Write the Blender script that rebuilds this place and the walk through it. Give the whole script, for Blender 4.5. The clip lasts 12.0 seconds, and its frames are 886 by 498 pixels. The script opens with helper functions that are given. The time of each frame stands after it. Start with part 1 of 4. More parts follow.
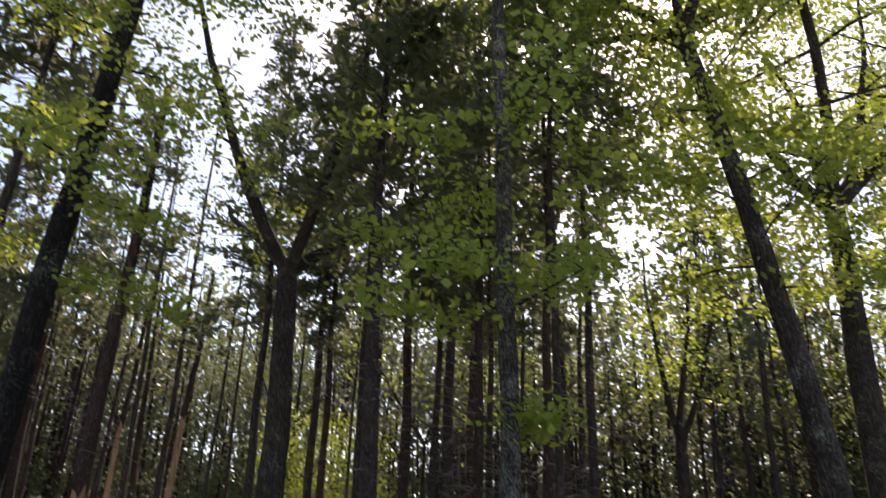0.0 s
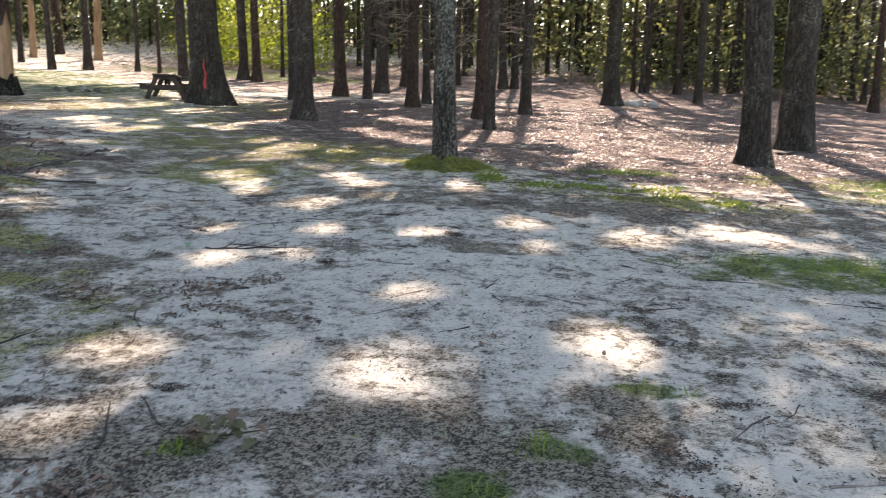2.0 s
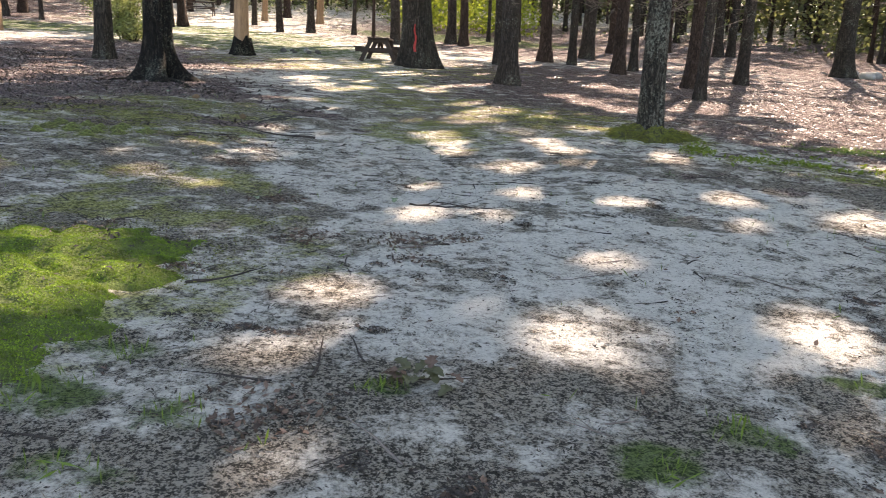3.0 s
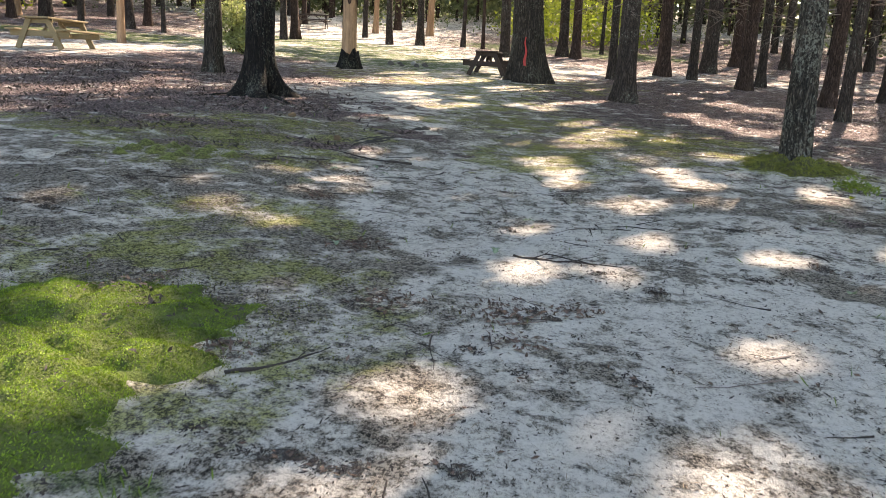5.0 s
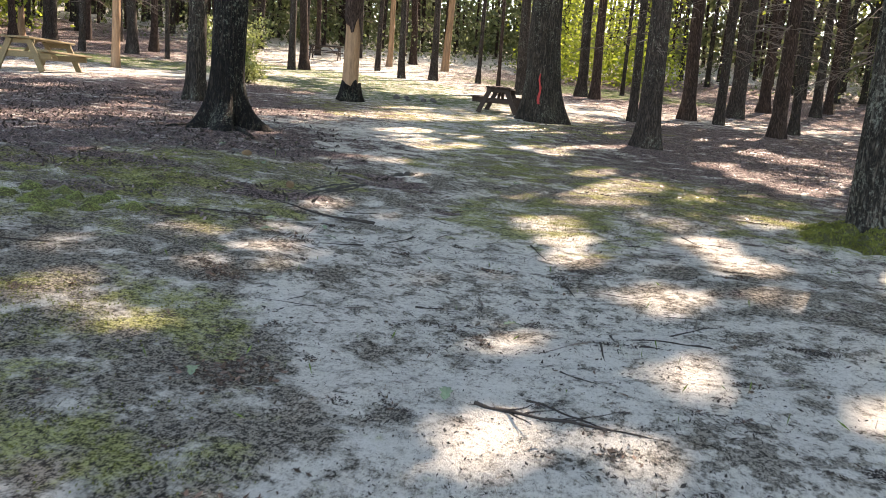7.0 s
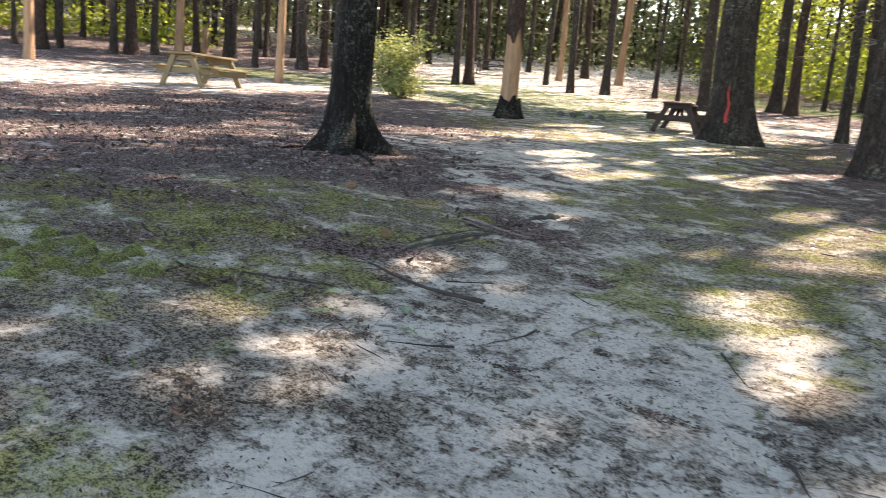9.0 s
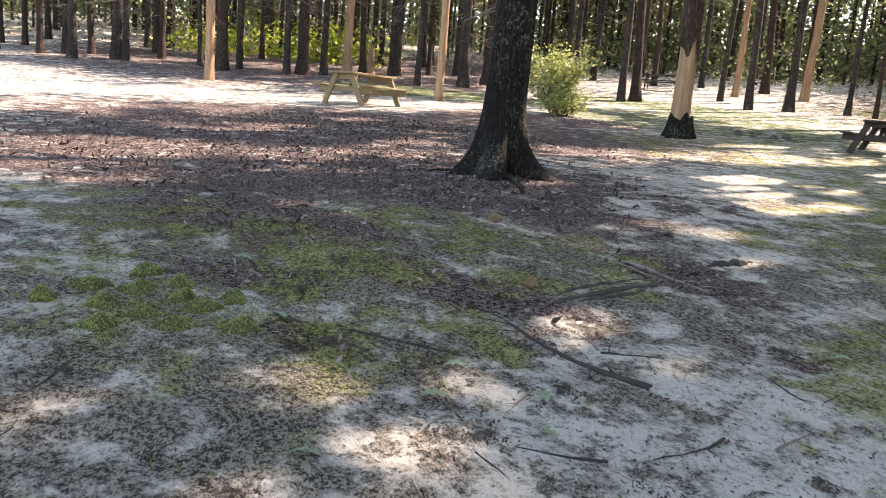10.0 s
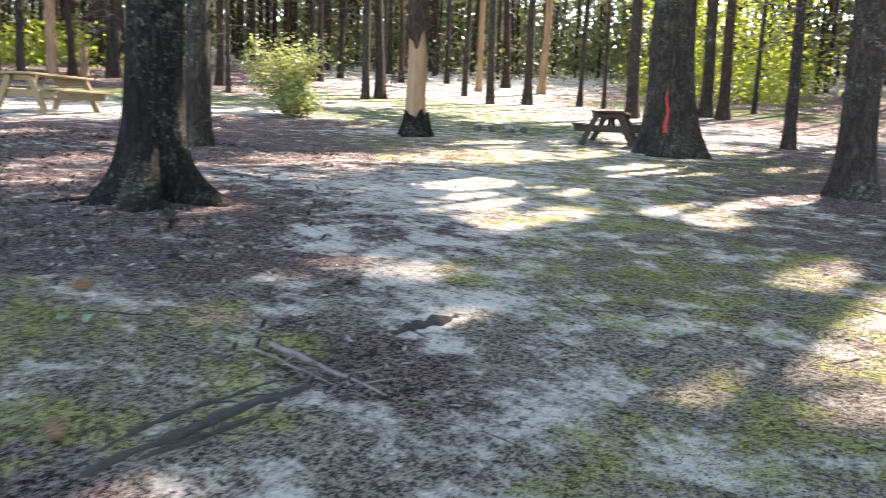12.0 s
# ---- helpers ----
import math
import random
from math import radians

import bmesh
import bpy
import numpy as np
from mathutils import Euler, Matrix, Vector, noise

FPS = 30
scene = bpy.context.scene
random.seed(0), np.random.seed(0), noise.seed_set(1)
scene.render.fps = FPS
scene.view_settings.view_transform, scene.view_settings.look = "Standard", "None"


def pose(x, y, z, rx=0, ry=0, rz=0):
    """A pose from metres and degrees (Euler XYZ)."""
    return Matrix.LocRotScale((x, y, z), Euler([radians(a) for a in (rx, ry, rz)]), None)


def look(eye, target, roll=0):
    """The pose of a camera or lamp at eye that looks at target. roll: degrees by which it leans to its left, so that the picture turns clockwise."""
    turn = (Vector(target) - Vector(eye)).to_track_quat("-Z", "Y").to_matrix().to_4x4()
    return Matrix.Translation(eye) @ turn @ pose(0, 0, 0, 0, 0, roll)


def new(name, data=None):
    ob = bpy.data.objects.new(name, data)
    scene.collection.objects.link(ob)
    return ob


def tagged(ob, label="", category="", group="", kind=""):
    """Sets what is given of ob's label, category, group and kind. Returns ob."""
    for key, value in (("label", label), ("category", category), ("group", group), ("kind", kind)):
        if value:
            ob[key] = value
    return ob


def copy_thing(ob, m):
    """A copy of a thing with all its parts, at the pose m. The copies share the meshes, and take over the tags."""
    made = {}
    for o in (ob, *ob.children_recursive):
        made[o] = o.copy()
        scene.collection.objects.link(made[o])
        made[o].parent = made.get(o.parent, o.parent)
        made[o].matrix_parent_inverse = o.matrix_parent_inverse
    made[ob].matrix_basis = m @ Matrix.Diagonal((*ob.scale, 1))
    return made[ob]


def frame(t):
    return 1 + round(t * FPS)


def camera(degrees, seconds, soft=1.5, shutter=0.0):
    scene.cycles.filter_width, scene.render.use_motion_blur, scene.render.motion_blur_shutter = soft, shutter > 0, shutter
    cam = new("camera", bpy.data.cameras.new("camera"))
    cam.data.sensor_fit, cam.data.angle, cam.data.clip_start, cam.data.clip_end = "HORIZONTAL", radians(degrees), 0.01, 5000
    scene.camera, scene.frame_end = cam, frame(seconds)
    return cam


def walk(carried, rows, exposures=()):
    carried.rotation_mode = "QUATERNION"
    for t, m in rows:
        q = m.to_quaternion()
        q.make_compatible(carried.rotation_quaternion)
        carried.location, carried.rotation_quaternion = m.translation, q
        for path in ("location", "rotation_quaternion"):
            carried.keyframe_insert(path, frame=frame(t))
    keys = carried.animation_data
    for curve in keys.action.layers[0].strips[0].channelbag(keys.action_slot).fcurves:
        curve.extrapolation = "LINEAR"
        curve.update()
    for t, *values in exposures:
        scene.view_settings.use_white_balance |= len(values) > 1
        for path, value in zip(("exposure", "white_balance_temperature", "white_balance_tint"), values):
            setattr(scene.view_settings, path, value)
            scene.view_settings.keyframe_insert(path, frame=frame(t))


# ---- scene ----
cam = camera(60.5, 12.0, soft=0.8, shutter=0.2)
PATH = [
    (0, 0.051, -0.062, 1.562, 113.13, -1.57, -0.65),
    (0.5, 0.111, -0.027, 1.517, 103.51, -1.00, -9.08),
    (1, 0.151, -0.034, 1.425, 93.25, -0.27, -13.58),
    (1.5, 0.115, -0.042, 1.334, 84.65, -0.21, -12.15),
    (2, 0.070, -0.030, 1.247, 79.40, -0.83, -5.17),
    (2.5, 0.046, -0.060, 1.238, 77.23, -1.71, 2.61),
    (3, 0.026, -0.064, 1.232, 76.59, -2.02, 9.65),
    (3.5, 0.027, -0.019, 1.228, 76.71, -2.07, 13.43),
    (3.7, 0.020, 0.023, 1.227, 76.87, -2.00, 14.52),
    (5.3, -0.226, 1.105, 1.332, 77.15, -2.44, 17.73),
    (5.5, -0.248, 1.264, 1.333, 77.36, -2.65, 17.60),
    (6, -0.347, 1.722, 1.333, 78.41, -3.58, 16.97),
    (6.5, -0.370, 2.205, 1.332, 79.09, -3.77, 18.20),
    (8.3, -0.680, 4.005, 1.402, 80.48, -4.67, 20.18),
    (8.5, -0.749, 4.181, 1.412, 80.36, -4.67, 21.11),
    (9, -0.923, 4.600, 1.428, 79.73, -4.36, 31.95),
    (9.5, -1.140, 4.950, 1.448, 80.00, -4.27, 39.44),
    (10, -1.390, 5.360, 1.470, 80.06, -4.35, 44.00),
    (10.5, -1.585, 5.817, 1.505, 80.41, -3.61, 47.20),
    (11, -1.760, 6.284, 1.531, 81.26, -3.36, 44.27),
    (11.5, -1.840, 6.768, 1.545, 81.27, -2.63, 38.93),
    (12, -1.852, 7.317, 1.558, 81.02, -2.20, 26.55),
]
EXPOSURE = [(0.0, 0.92, 7200, 19), (0.5, 1.3, 7600, 17), (1.0, 1.72, 7400, 14), (2.0, 2.22, 8000, 13), (5.5, 2.25, 8150, 12), (8.5, 2.35, 8000, 12), (10.5, 2.48, 8000, 15), (11.5, 2.7, 7450, 12), (12.0, 2.78, 7350, 12)]
walk(cam, [(t, pose(x, y, z, rx, ry, rz)) for t, x, y, z, rx, ry, rz in PATH], EXPOSURE)

# ---- light ----
SUN_AZ, SUN_EL = radians(12.5), radians(46)
SUN = Vector((math.sin(SUN_AZ) * math.cos(SUN_EL), math.cos(SUN_AZ) * math.cos(SUN_EL), math.sin(SUN_EL)))
world = bpy.data.worlds.new("sky")
scene.world = world
world.use_nodes = True
sky = world.node_tree.nodes.new("ShaderNodeTexSky")
sky.sky_type, sky.sun_disc = "NISHITA", False
sky.sun_elevation, sky.sun_rotation = SUN_EL, SUN_AZ
sky.air_density, sky.dust_density, sky.ozone_density = 1.0, 1.0, 1.2
world.node_tree.links.new(sky.outputs[0], world.node_tree.nodes["Background"].inputs[0])
world.node_tree.nodes["Background"].inputs[1].default_value = 0.15
sun_data = bpy.data.lights.new("sun", "SUN")
sun_data.energy, sun_data.angle, sun_data.color = 4.6, radians(0.53), (1.0, 0.885, 0.83)
sun = new("sun", sun_data)
sun.matrix_world = look(SUN * 60, (0, 0, 0))

# ---- materials ----
def material(name):
    m = bpy.data.materials.new(name)
    m.use_nodes = True
    n = m.node_tree.nodes
    return m, n, m.node_tree.links, n["Principled BSDF"]


def ramp(n, stops):
    r = n.new("ShaderNodeValToRGB")
    e = r.color_ramp.elements
    while len(e) < len(stops):
        e.new(0.5)
    for k, (p, c) in zip(e, stops):
        k.position, k.color = p, (*c, 1)
    return r


def coords(n, l, scale=(1, 1, 1), kind="Object"):
    tc = n.new("ShaderNodeTexCoord")
    mp = n.new("ShaderNodeMapping")
    mp.inputs["Scale"].default_value = scale
    l.new(tc.outputs[kind], mp.inputs[0])
    return mp.outputs[0]


def tex_noise(n, l, vec, scale, detail=4, rough=0.6):
    t = n.new("ShaderNodeTexNoise")
    t.inputs["Scale"].default_value, t.inputs["Detail"].default_value, t.inputs["Roughness"].default_value = scale, detail, rough
    l.new(vec, t.inputs["Vector"])
    return t.outputs["Fac"]


def blend(n, l, fac, a, b, kind="MIX"):
    m = n.new("ShaderNodeMix")
    m.data_type, m.blend_type = "RGBA", kind
    for sock, v in ((m.inputs[0], fac), (m.inputs[6], a), (m.inputs[7], b)):
        if isinstance(v, (float, int)):
            sock.default_value = v
        elif isinstance(v, tuple):
            sock.default_value = (*v, 1)
        else:
            l.new(v, sock)
    return m.outputs[2]


def calc(n, l, op, a, b=0.0, clamp=False):
    m = n.new("ShaderNodeMath")
    m.operation, m.use_clamp = op, clamp
    for sock, v in ((m.inputs[0], a), (m.inputs[1], b)):
        if isinstance(v, (float, int)):
            sock.default_value = v
        else:
            l.new(v, sock)
    return m.outputs[0]


def relief(n, l, bsdf, height, strength, dist):
    b = n.new("ShaderNodeBump")
    b.inputs["Strength"].default_value, b.inputs["Distance"].default_value = strength, dist
    l.new(height, b.inputs["Height"])
    l.new(b.outputs[0], bsdf.inputs["Normal"])


def bark(name, dark, mid, light, lichen=0.0, lichen_col=(0.34, 0.38, 0.32), plate=1.0):
    m, n, l, p = material(name)
    v = coords(n, l, (1, 1, 0.16))
    furrow = tex_noise(n, l, v, 24 / plate, 5, 0.62)
    ridge_ = calc(n, l, "MULTIPLY", calc(n, l, "ABSOLUTE", calc(n, l, "SUBTRACT", furrow, 0.5)), 6.0, True)
    scale_ = tex_noise(n, l, coords(n, l, (1, 1, 0.5)), 38, 5, 0.75)
    fine = tex_noise(n, l, coords(n, l, (1, 1, 0.4)), 120, 4, 0.7)
    big = tex_noise(n, l, coords(n, l, (1, 1, 0.6)), 2.2, 3)
    h = calc(n, l, "ADD", calc(n, l, "MULTIPLY", ridge_, 0.42), calc(n, l, "ADD", calc(n, l, "MULTIPLY", scale_, 0.45), calc(n, l, "MULTIPLY", fine, 0.25)))
    base = ramp(n, [(0.34, dark), (0.55, mid), (0.82, light)])
    l.new(h, base.inputs[0])
    tone = ramp(n, [(0.3, (0.7, 0.68, 0.66)), (0.7, (1.15, 1.1, 1.05))])
    l.new(big, tone.inputs[0])
    col = blend(n, l, 1.0, base.outputs[0], tone.outputs[0], "MULTIPLY")
    if lichen:
        spots = tex_noise(n, l, coords(n, l, (1, 1, 0.7)), 30, 6, 0.8)
        patch = tex_noise(n, l, coords(n, l), 1.7, 2)
        f = ramp(n, [(0.60 - 0.12 * lichen, (0, 0, 0)), (0.68 - 0.12 * lichen, (1, 1, 1))])
        l.new(calc(n, l, "ADD", calc(n, l, "MULTIPLY", spots, 0.75), calc(n, l, "MULTIPLY", patch, 0.3)), f.inputs[0])
        col = blend(n, l, calc(n, l, "MULTIPLY", f.outputs[0], 0.6), col, lichen_col)
    l.new(col, p.inputs["Base Color"])
    p.inputs["Roughness"].default_value = 0.92
    p.inputs["Specular IOR Level"].default_value = 0.2
    relief(n, l, p, h, 1.0, 0.035 * plate)
    return m


def leaf(name, a, b, through_col, mix=0.45, rough=0.5, patch=None, patch_size=5.0):
    m, n, l, p = material(name)
    g = n.new("ShaderNodeNewGeometry")
    r = ramp(n, [(0.0, a), (1.0, b)])
    l.new(g.outputs["Random Per Island"], r.inputs[0])
    col = r.outputs[0]
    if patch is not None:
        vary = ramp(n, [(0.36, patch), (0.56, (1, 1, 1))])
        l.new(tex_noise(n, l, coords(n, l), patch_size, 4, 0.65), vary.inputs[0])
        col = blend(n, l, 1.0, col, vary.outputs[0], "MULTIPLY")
    l.new(col, p.inputs["Base Color"])
    p.inputs["Roughness"].default_value = rough
    p.inputs["Specular IOR Level"].default_value = 0.3
    tr = n.new("ShaderNodeBsdfTranslucent")
    tone = blend(n, l, 0.5, col, through_col)
    l.new(tone, tr.inputs[0])
    mx = n.new("ShaderNodeMixShader")
    mx.inputs[0].default_value = mix
    l.new(p.outputs[0], mx.inputs[1]); l.new(tr.outputs[0], mx.inputs[2])
    l.new(mx.outputs[0], n["Material Output"].inputs[0])
    return m


def plain(name, a, b, scale=8.0, rough=0.85, bump=0.3, dist=0.01, stretch=(1, 1, 1)):
    m, n, l, p = material(name)
    v = coords(n, l, stretch)
    f = tex_noise(n, l, v, scale, 6, 0.65)
    f2 = tex_noise(n, l, v, scale * 6, 4, 0.7)
    r = ramp(n, [(0.3, a), (0.7, b)])
    l.new(calc(n, l, "ADD", calc(n, l, "MULTIPLY", f, 0.65), calc(n, l, "MULTIPLY", f2, 0.35)), r.inputs[0])
    l.new(r.outputs[0], p.inputs["Base Color"])
    p.inputs["Roughness"].default_value = rough
    relief(n, l, p, f2, bump, dist)
    return m


BARK_PINE = bark("pine_bark", (0.018, 0.015, 0.014), (0.052, 0.042, 0.038), (0.105, 0.088, 0.082), 0.1)
BARK_RED = bark("red_pine_bark", (0.020, 0.013, 0.011), (0.062, 0.043, 0.037), (0.125, 0.092, 0.082))
BARK_OAK = bark("oak_bark", (0.014, 0.012, 0.011), (0.046, 0.039, 0.034), (0.10, 0.088, 0.078), 0.15, plate=1.2)
BARK_LICHEN = bark("lichen_bark", (0.010, 0.009, 0.008), (0.040, 0.035, 0.030), (0.13, 0.12, 0.105), 0.62, (0.25, 0.26, 0.22))
BARK_DARK = bark("dark_bark", (0.003, 0.003, 0.003), (0.012, 0.010, 0.009), (0.045, 0.039, 0.034), 0.26, (0.20, 0.22, 0.18))
BARE_WOOD = plain("bare_wood", (0.10, 0.052, 0.03), (0.46, 0.29, 0.17), 5, 0.75, 0.7, 0.012, (3, 3, 0.3))
TWIG = plain("twig_wood", (0.008, 0.006, 0.005), (0.065, 0.048, 0.040), 30, 0.92, 0.9, 0.01)
GREY_TWIG = plain("grey_twig", (0.07, 0.055, 0.047), (0.21, 0.17, 0.15), 14, 0.9, 0.4, 0.004)
NEEDLES = leaf("pine_needles", (0.045, 0.058, 0.03), (0.115, 0.125, 0.06), (0.26, 0.28, 0.10), 0.4)
NEEDLES_BLUE = leaf("spruce_needles", (0.05, 0.065, 0.042), (0.12, 0.14, 0.08), (0.24, 0.27, 0.13), 0.4)
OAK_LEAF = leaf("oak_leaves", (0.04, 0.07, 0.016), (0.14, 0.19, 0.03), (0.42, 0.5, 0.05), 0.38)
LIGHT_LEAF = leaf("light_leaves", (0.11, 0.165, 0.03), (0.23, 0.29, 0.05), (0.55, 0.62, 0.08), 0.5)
SHRUB_LEAF = leaf("shrub_leaves", (0.12, 0.15, 0.06), (0.26, 0.29, 0.13), (0.4, 0.45, 0.12), 0.4)
# pale grey-green stands in for haze, noise patches for lit and shaded clumps
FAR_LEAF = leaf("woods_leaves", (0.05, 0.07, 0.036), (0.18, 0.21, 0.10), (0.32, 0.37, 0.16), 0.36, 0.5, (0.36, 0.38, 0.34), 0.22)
PALE_LEAF = leaf("pale_fallen_leaves", (0.10, 0.15, 0.09), (0.2, 0.25, 0.16), (0.2, 0.26, 0.12), 0.2, 0.6)
DEAD_LEAF = leaf("dead_leaves", (0.022, 0.014, 0.010), (0.15, 0.095, 0.07), (0.2, 0.12, 0.07), 0.1, 0.7)
NEEDLE_LITTER = leaf("needle_litter", (0.035, 0.024, 0.021), (0.27, 0.20, 0.19), (0.2, 0.13, 0.1), 0.08, 0.42)
SPRIG_LEAF = leaf("withered_oak_leaves", (0.018, 0.02, 0.010), (0.10, 0.10, 0.05), (0.12, 0.13, 0.05), 0.2, 0.6)
GRASS = leaf("grass_blades", (0.06, 0.11, 0.02), (0.15, 0.22, 0.045), (0.3, 0.42, 0.06), 0.4)
MOSS_HAIR = leaf("moss_hair", (0.08, 0.09, 0.02), (0.22, 0.23, 0.055), (0.3, 0.33, 0.06), 0.25, 0.7, (0.62, 0.58, 0.5))
TABLE_WOOD = plain("weathered_planks", (0.085, 0.066, 0.034), (0.25, 0.19, 0.10), 5, 0.75, 0.4, 0.004, (0.5, 6, 6))
# plank colour darkened so the tables read as backlit silhouettes
DARK_WOOD = plain("darkened_planks", (0.014, 0.009, 0.007), (0.04, 0.022, 0.017), 5, 0.7, 0.4, 0.004, (0.5, 6, 6))
CRUMB = plain("dark_crumbs", (0.012, 0.010, 0.009), (0.06, 0.05, 0.042), 30, 0.95, 0.3, 0.003)
STRAW = plain("dry_straw", (0.16, 0.11, 0.07), (0.36, 0.28, 0.19), 30, 0.8, 0.2, 0.002)
SOOT = plain("sooty_stone", (0.03, 0.027, 0.025), (0.12, 0.11, 0.10), 6, 0.9, 0.6, 0.02)
STONE = plain("grey_stone", (0.16, 0.155, 0.15), (0.36, 0.35, 0.33), 5, 0.85, 0.6, 0.02)
CONE = plain("cone_scale", (0.09, 0.055, 0.03), (0.24, 0.16, 0.09), 30, 0.8, 0.5, 0.003)
RED_PAINT = plain("red_paint", (0.16, 0.008, 0.006), (0.42, 0.018, 0.012), 20, 0.6, 0.4, 0.004)


def ground_material():
    m, n, l, p = material("forest_ground")
    v = coords(n, l)

    def attr(name):
        a = n.new("ShaderNodeAttribute")
        a.attribute_name = name
        return a.outputs["Fac"]

    n1 = tex_noise(n, l, v, 0.9, 5, 0.6)
    n2 = tex_noise(n, l, v, 5.5, 6, 0.68)
    n3 = tex_noise(n, l, v, 38, 6, 0.75)
    n4 = tex_noise(n, l, v, 110, 4, 0.75)
    n5 = tex_noise(n, l, coords(n, l, (1, 1.25, 1)), 15, 5, 0.7)

    def amp(x, k):
        return calc(n, l, "ADD", calc(n, l, "MULTIPLY", calc(n, l, "SUBTRACT", x, 0.5), k), 0.5)

    # raised grain contrast: real dark grit, plus painted micro-shadows of the ground relief
    n2, n3, n4, n5 = amp(n2, 1.6), amp(n3, 2.8), amp(n4, 3.6), amp(n5, 1.8)
    grit = calc(n, l, "ADD", calc(n, l, "MULTIPLY", n3, 0.58), calc(n, l, "MULTIPLY", n4, 0.42))
    sand = ramp(n, [(0.22, (0.10, 0.088, 0.07)), (0.36, (0.44, 0.405, 0.35)), (0.48, (0.70, 0.665, 0.60)), (0.8, (0.82, 0.785, 0.725))])
    l.new(calc(n, l, "ADD", calc(n, l, "ADD", calc(n, l, "MULTIPLY", n2, 0.25), calc(n, l, "MULTIPLY", n5, 0.2)), calc(n, l, "MULTIPLY", grit, 0.55)), sand.inputs[0])
    crisp = amp(grit, 1.8)
    soil = ramp(n, [(0.26, (0.016, 0.014, 0.011)), (0.45, (0.085, 0.073, 0.058)), (0.64, (0.36, 0.32, 0.265))])
    l.new(crisp, soil.inputs[0])
    litter = ramp(n, [(0.28, (0.010, 0.007, 0.007)), (0.48, (0.07, 0.05, 0.047)), (0.72, (0.32, 0.24, 0.235))])
    l.new(crisp, litter.inputs[0])
    moss = ramp(n, [(0.30, (0.026, 0.026, 0.011)), (0.46, (0.18, 0.19, 0.056)), (0.68, (0.44, 0.44, 0.16))])
    l.new(calc(n, l, "ADD", calc(n, l, "MULTIPLY", n2, 0.4), calc(n, l, "MULTIPLY", crisp, 0.6)), moss.inputs[0])
    turf = ramp(n, [(0.28, (0.018, 0.036, 0.008)), (0.74, (0.13, 0.20, 0.045))])
    l.new(grit, turf.inputs[0])

    def fractal(shift, scale):
        mp = n.new("ShaderNodeMapping")
        mp.inputs["Location"].default_value = (shift, shift * 0.7, 0)
        l.new(v, mp.inputs[0])
        t = n.new("ShaderNodeTexNoise")
        t.inputs["Scale"].default_value, t.inputs["Detail"].default_value = scale, 11
        t.inputs["Roughness"].default_value, t.inputs["Distortion"].default_value = 0.73, 0.12
        l.new(mp.outputs[0], t.inputs["Vector"])
        return t.outputs["Fac"]

    def mask(name, shift, scale, k, soft):
        w = calc(n, l, "ADD", attr(name), calc(n, l, "MULTIPLY", calc(n, l, "SUBTRACT", fractal(shift, scale), 0.5), k))
        mr = n.new("ShaderNodeMapRange")
        mr.inputs[1].default_value, mr.inputs[2].default_value = 0.5 - soft, 0.5 + soft
        l.new(w, mr.inputs[0])
        return mr.outputs[0]

    c = blend(n, l, calc(n, l, "MULTIPLY", mask("soil", 3.0, 2.8, 3.4, 0.17), 0.94), sand.outputs[0], soil.outputs[0])
    # small dark clods and crumbs, thicker in some stretches
    clod = calc(n, l, "ADD", fractal(47.0, 9.0), calc(n, l, "MULTIPLY", calc(n, l, "SUBTRACT", n1, 0.5), 0.55))
    cr = n.new("ShaderNodeMapRange")
    cr.inputs[1].default_value, cr.inputs[2].default_value = 0.545, 0.60
    l.new(clod, cr.inputs[0])
    c = blend(n, l, calc(n, l, "MULTIPLY", cr.outputs[0], 0.85), c, soil.outputs[0])
    c = blend(n, l, mask("litter", 11.0, 3.0, 2.4, 0.12), c, litter.outputs[0])
    c = blend(n, l, calc(n, l, "MULTIPLY", mask("moss", 23.0, 2.1, 3.4, 0.17), 0.86), c, moss.outputs[0])
    c = blend(n, l, calc(n, l, "MULTIPLY", mask("grass", 31.0, 3.0, 2.2, 0.14), 0.9), c, turf.outputs[0])
    l.new(c, p.inputs["Base Color"])
    p.inputs["Roughness"].default_value = 0.95
    p.inputs["Specular IOR Level"].default_value = 0.15
    hgt = calc(n, l, "ADD", calc(n, l, "ADD", calc(n, l, "MULTIPLY", n5, 0.9), calc(n, l, "MULTIPLY", cr.outputs[0], 0.35)), calc(n, l, "MULTIPLY", grit, 0.7))
    wave = n.new("ShaderNodeTexWave")
    wave.inputs["Scale"].default_value, wave.inputs["Distortion"].default_value, wave.inputs["Detail"].default_value = 5.0, 1.2, 2.0
    mp = n.new("ShaderNodeMapping")
    mp.inputs["Rotation"].default_value = (0, 0, radians(62))
    l.new(v, mp.inputs[0]); l.new(mp.outputs[0], wave.inputs["Vector"])
    rut = calc(n, l, "MULTIPLY", calc(n, l, "MULTIPLY", wave.outputs["Fac"], 0.35), calc(n, l, "MULTIPLY", attr("track"), 1.3, True))
    relief(n, l, p, calc(n, l, "ADD", hgt, rut), 0.95, 0.05)
    return m


GROUND = ground_material()

# ---- the lie of the land ----
def gz(x, y):
    """Height of the ground: it rises ahead and to the left, and more so in the distance."""
    d = math.hypot(x + 1, y - 4)
    r = max(0.0, d - 15)
    q = 0.0011 * (r * r if r < 40 else 1600 + 80 * min(r - 40, 40))
    dip = -0.11 * math.exp(-((x + 2) / 1.7) ** 2 - ((y - 8) / 5) ** 2) + 0.06 * math.exp(-((x + 6.5) / 2) ** 2 - ((y - 11) / 3) ** 2)
    k = 1.0 if d < 90 else 90 / d
    return (-0.038 * x + 0.047 * y) * k + q + dip


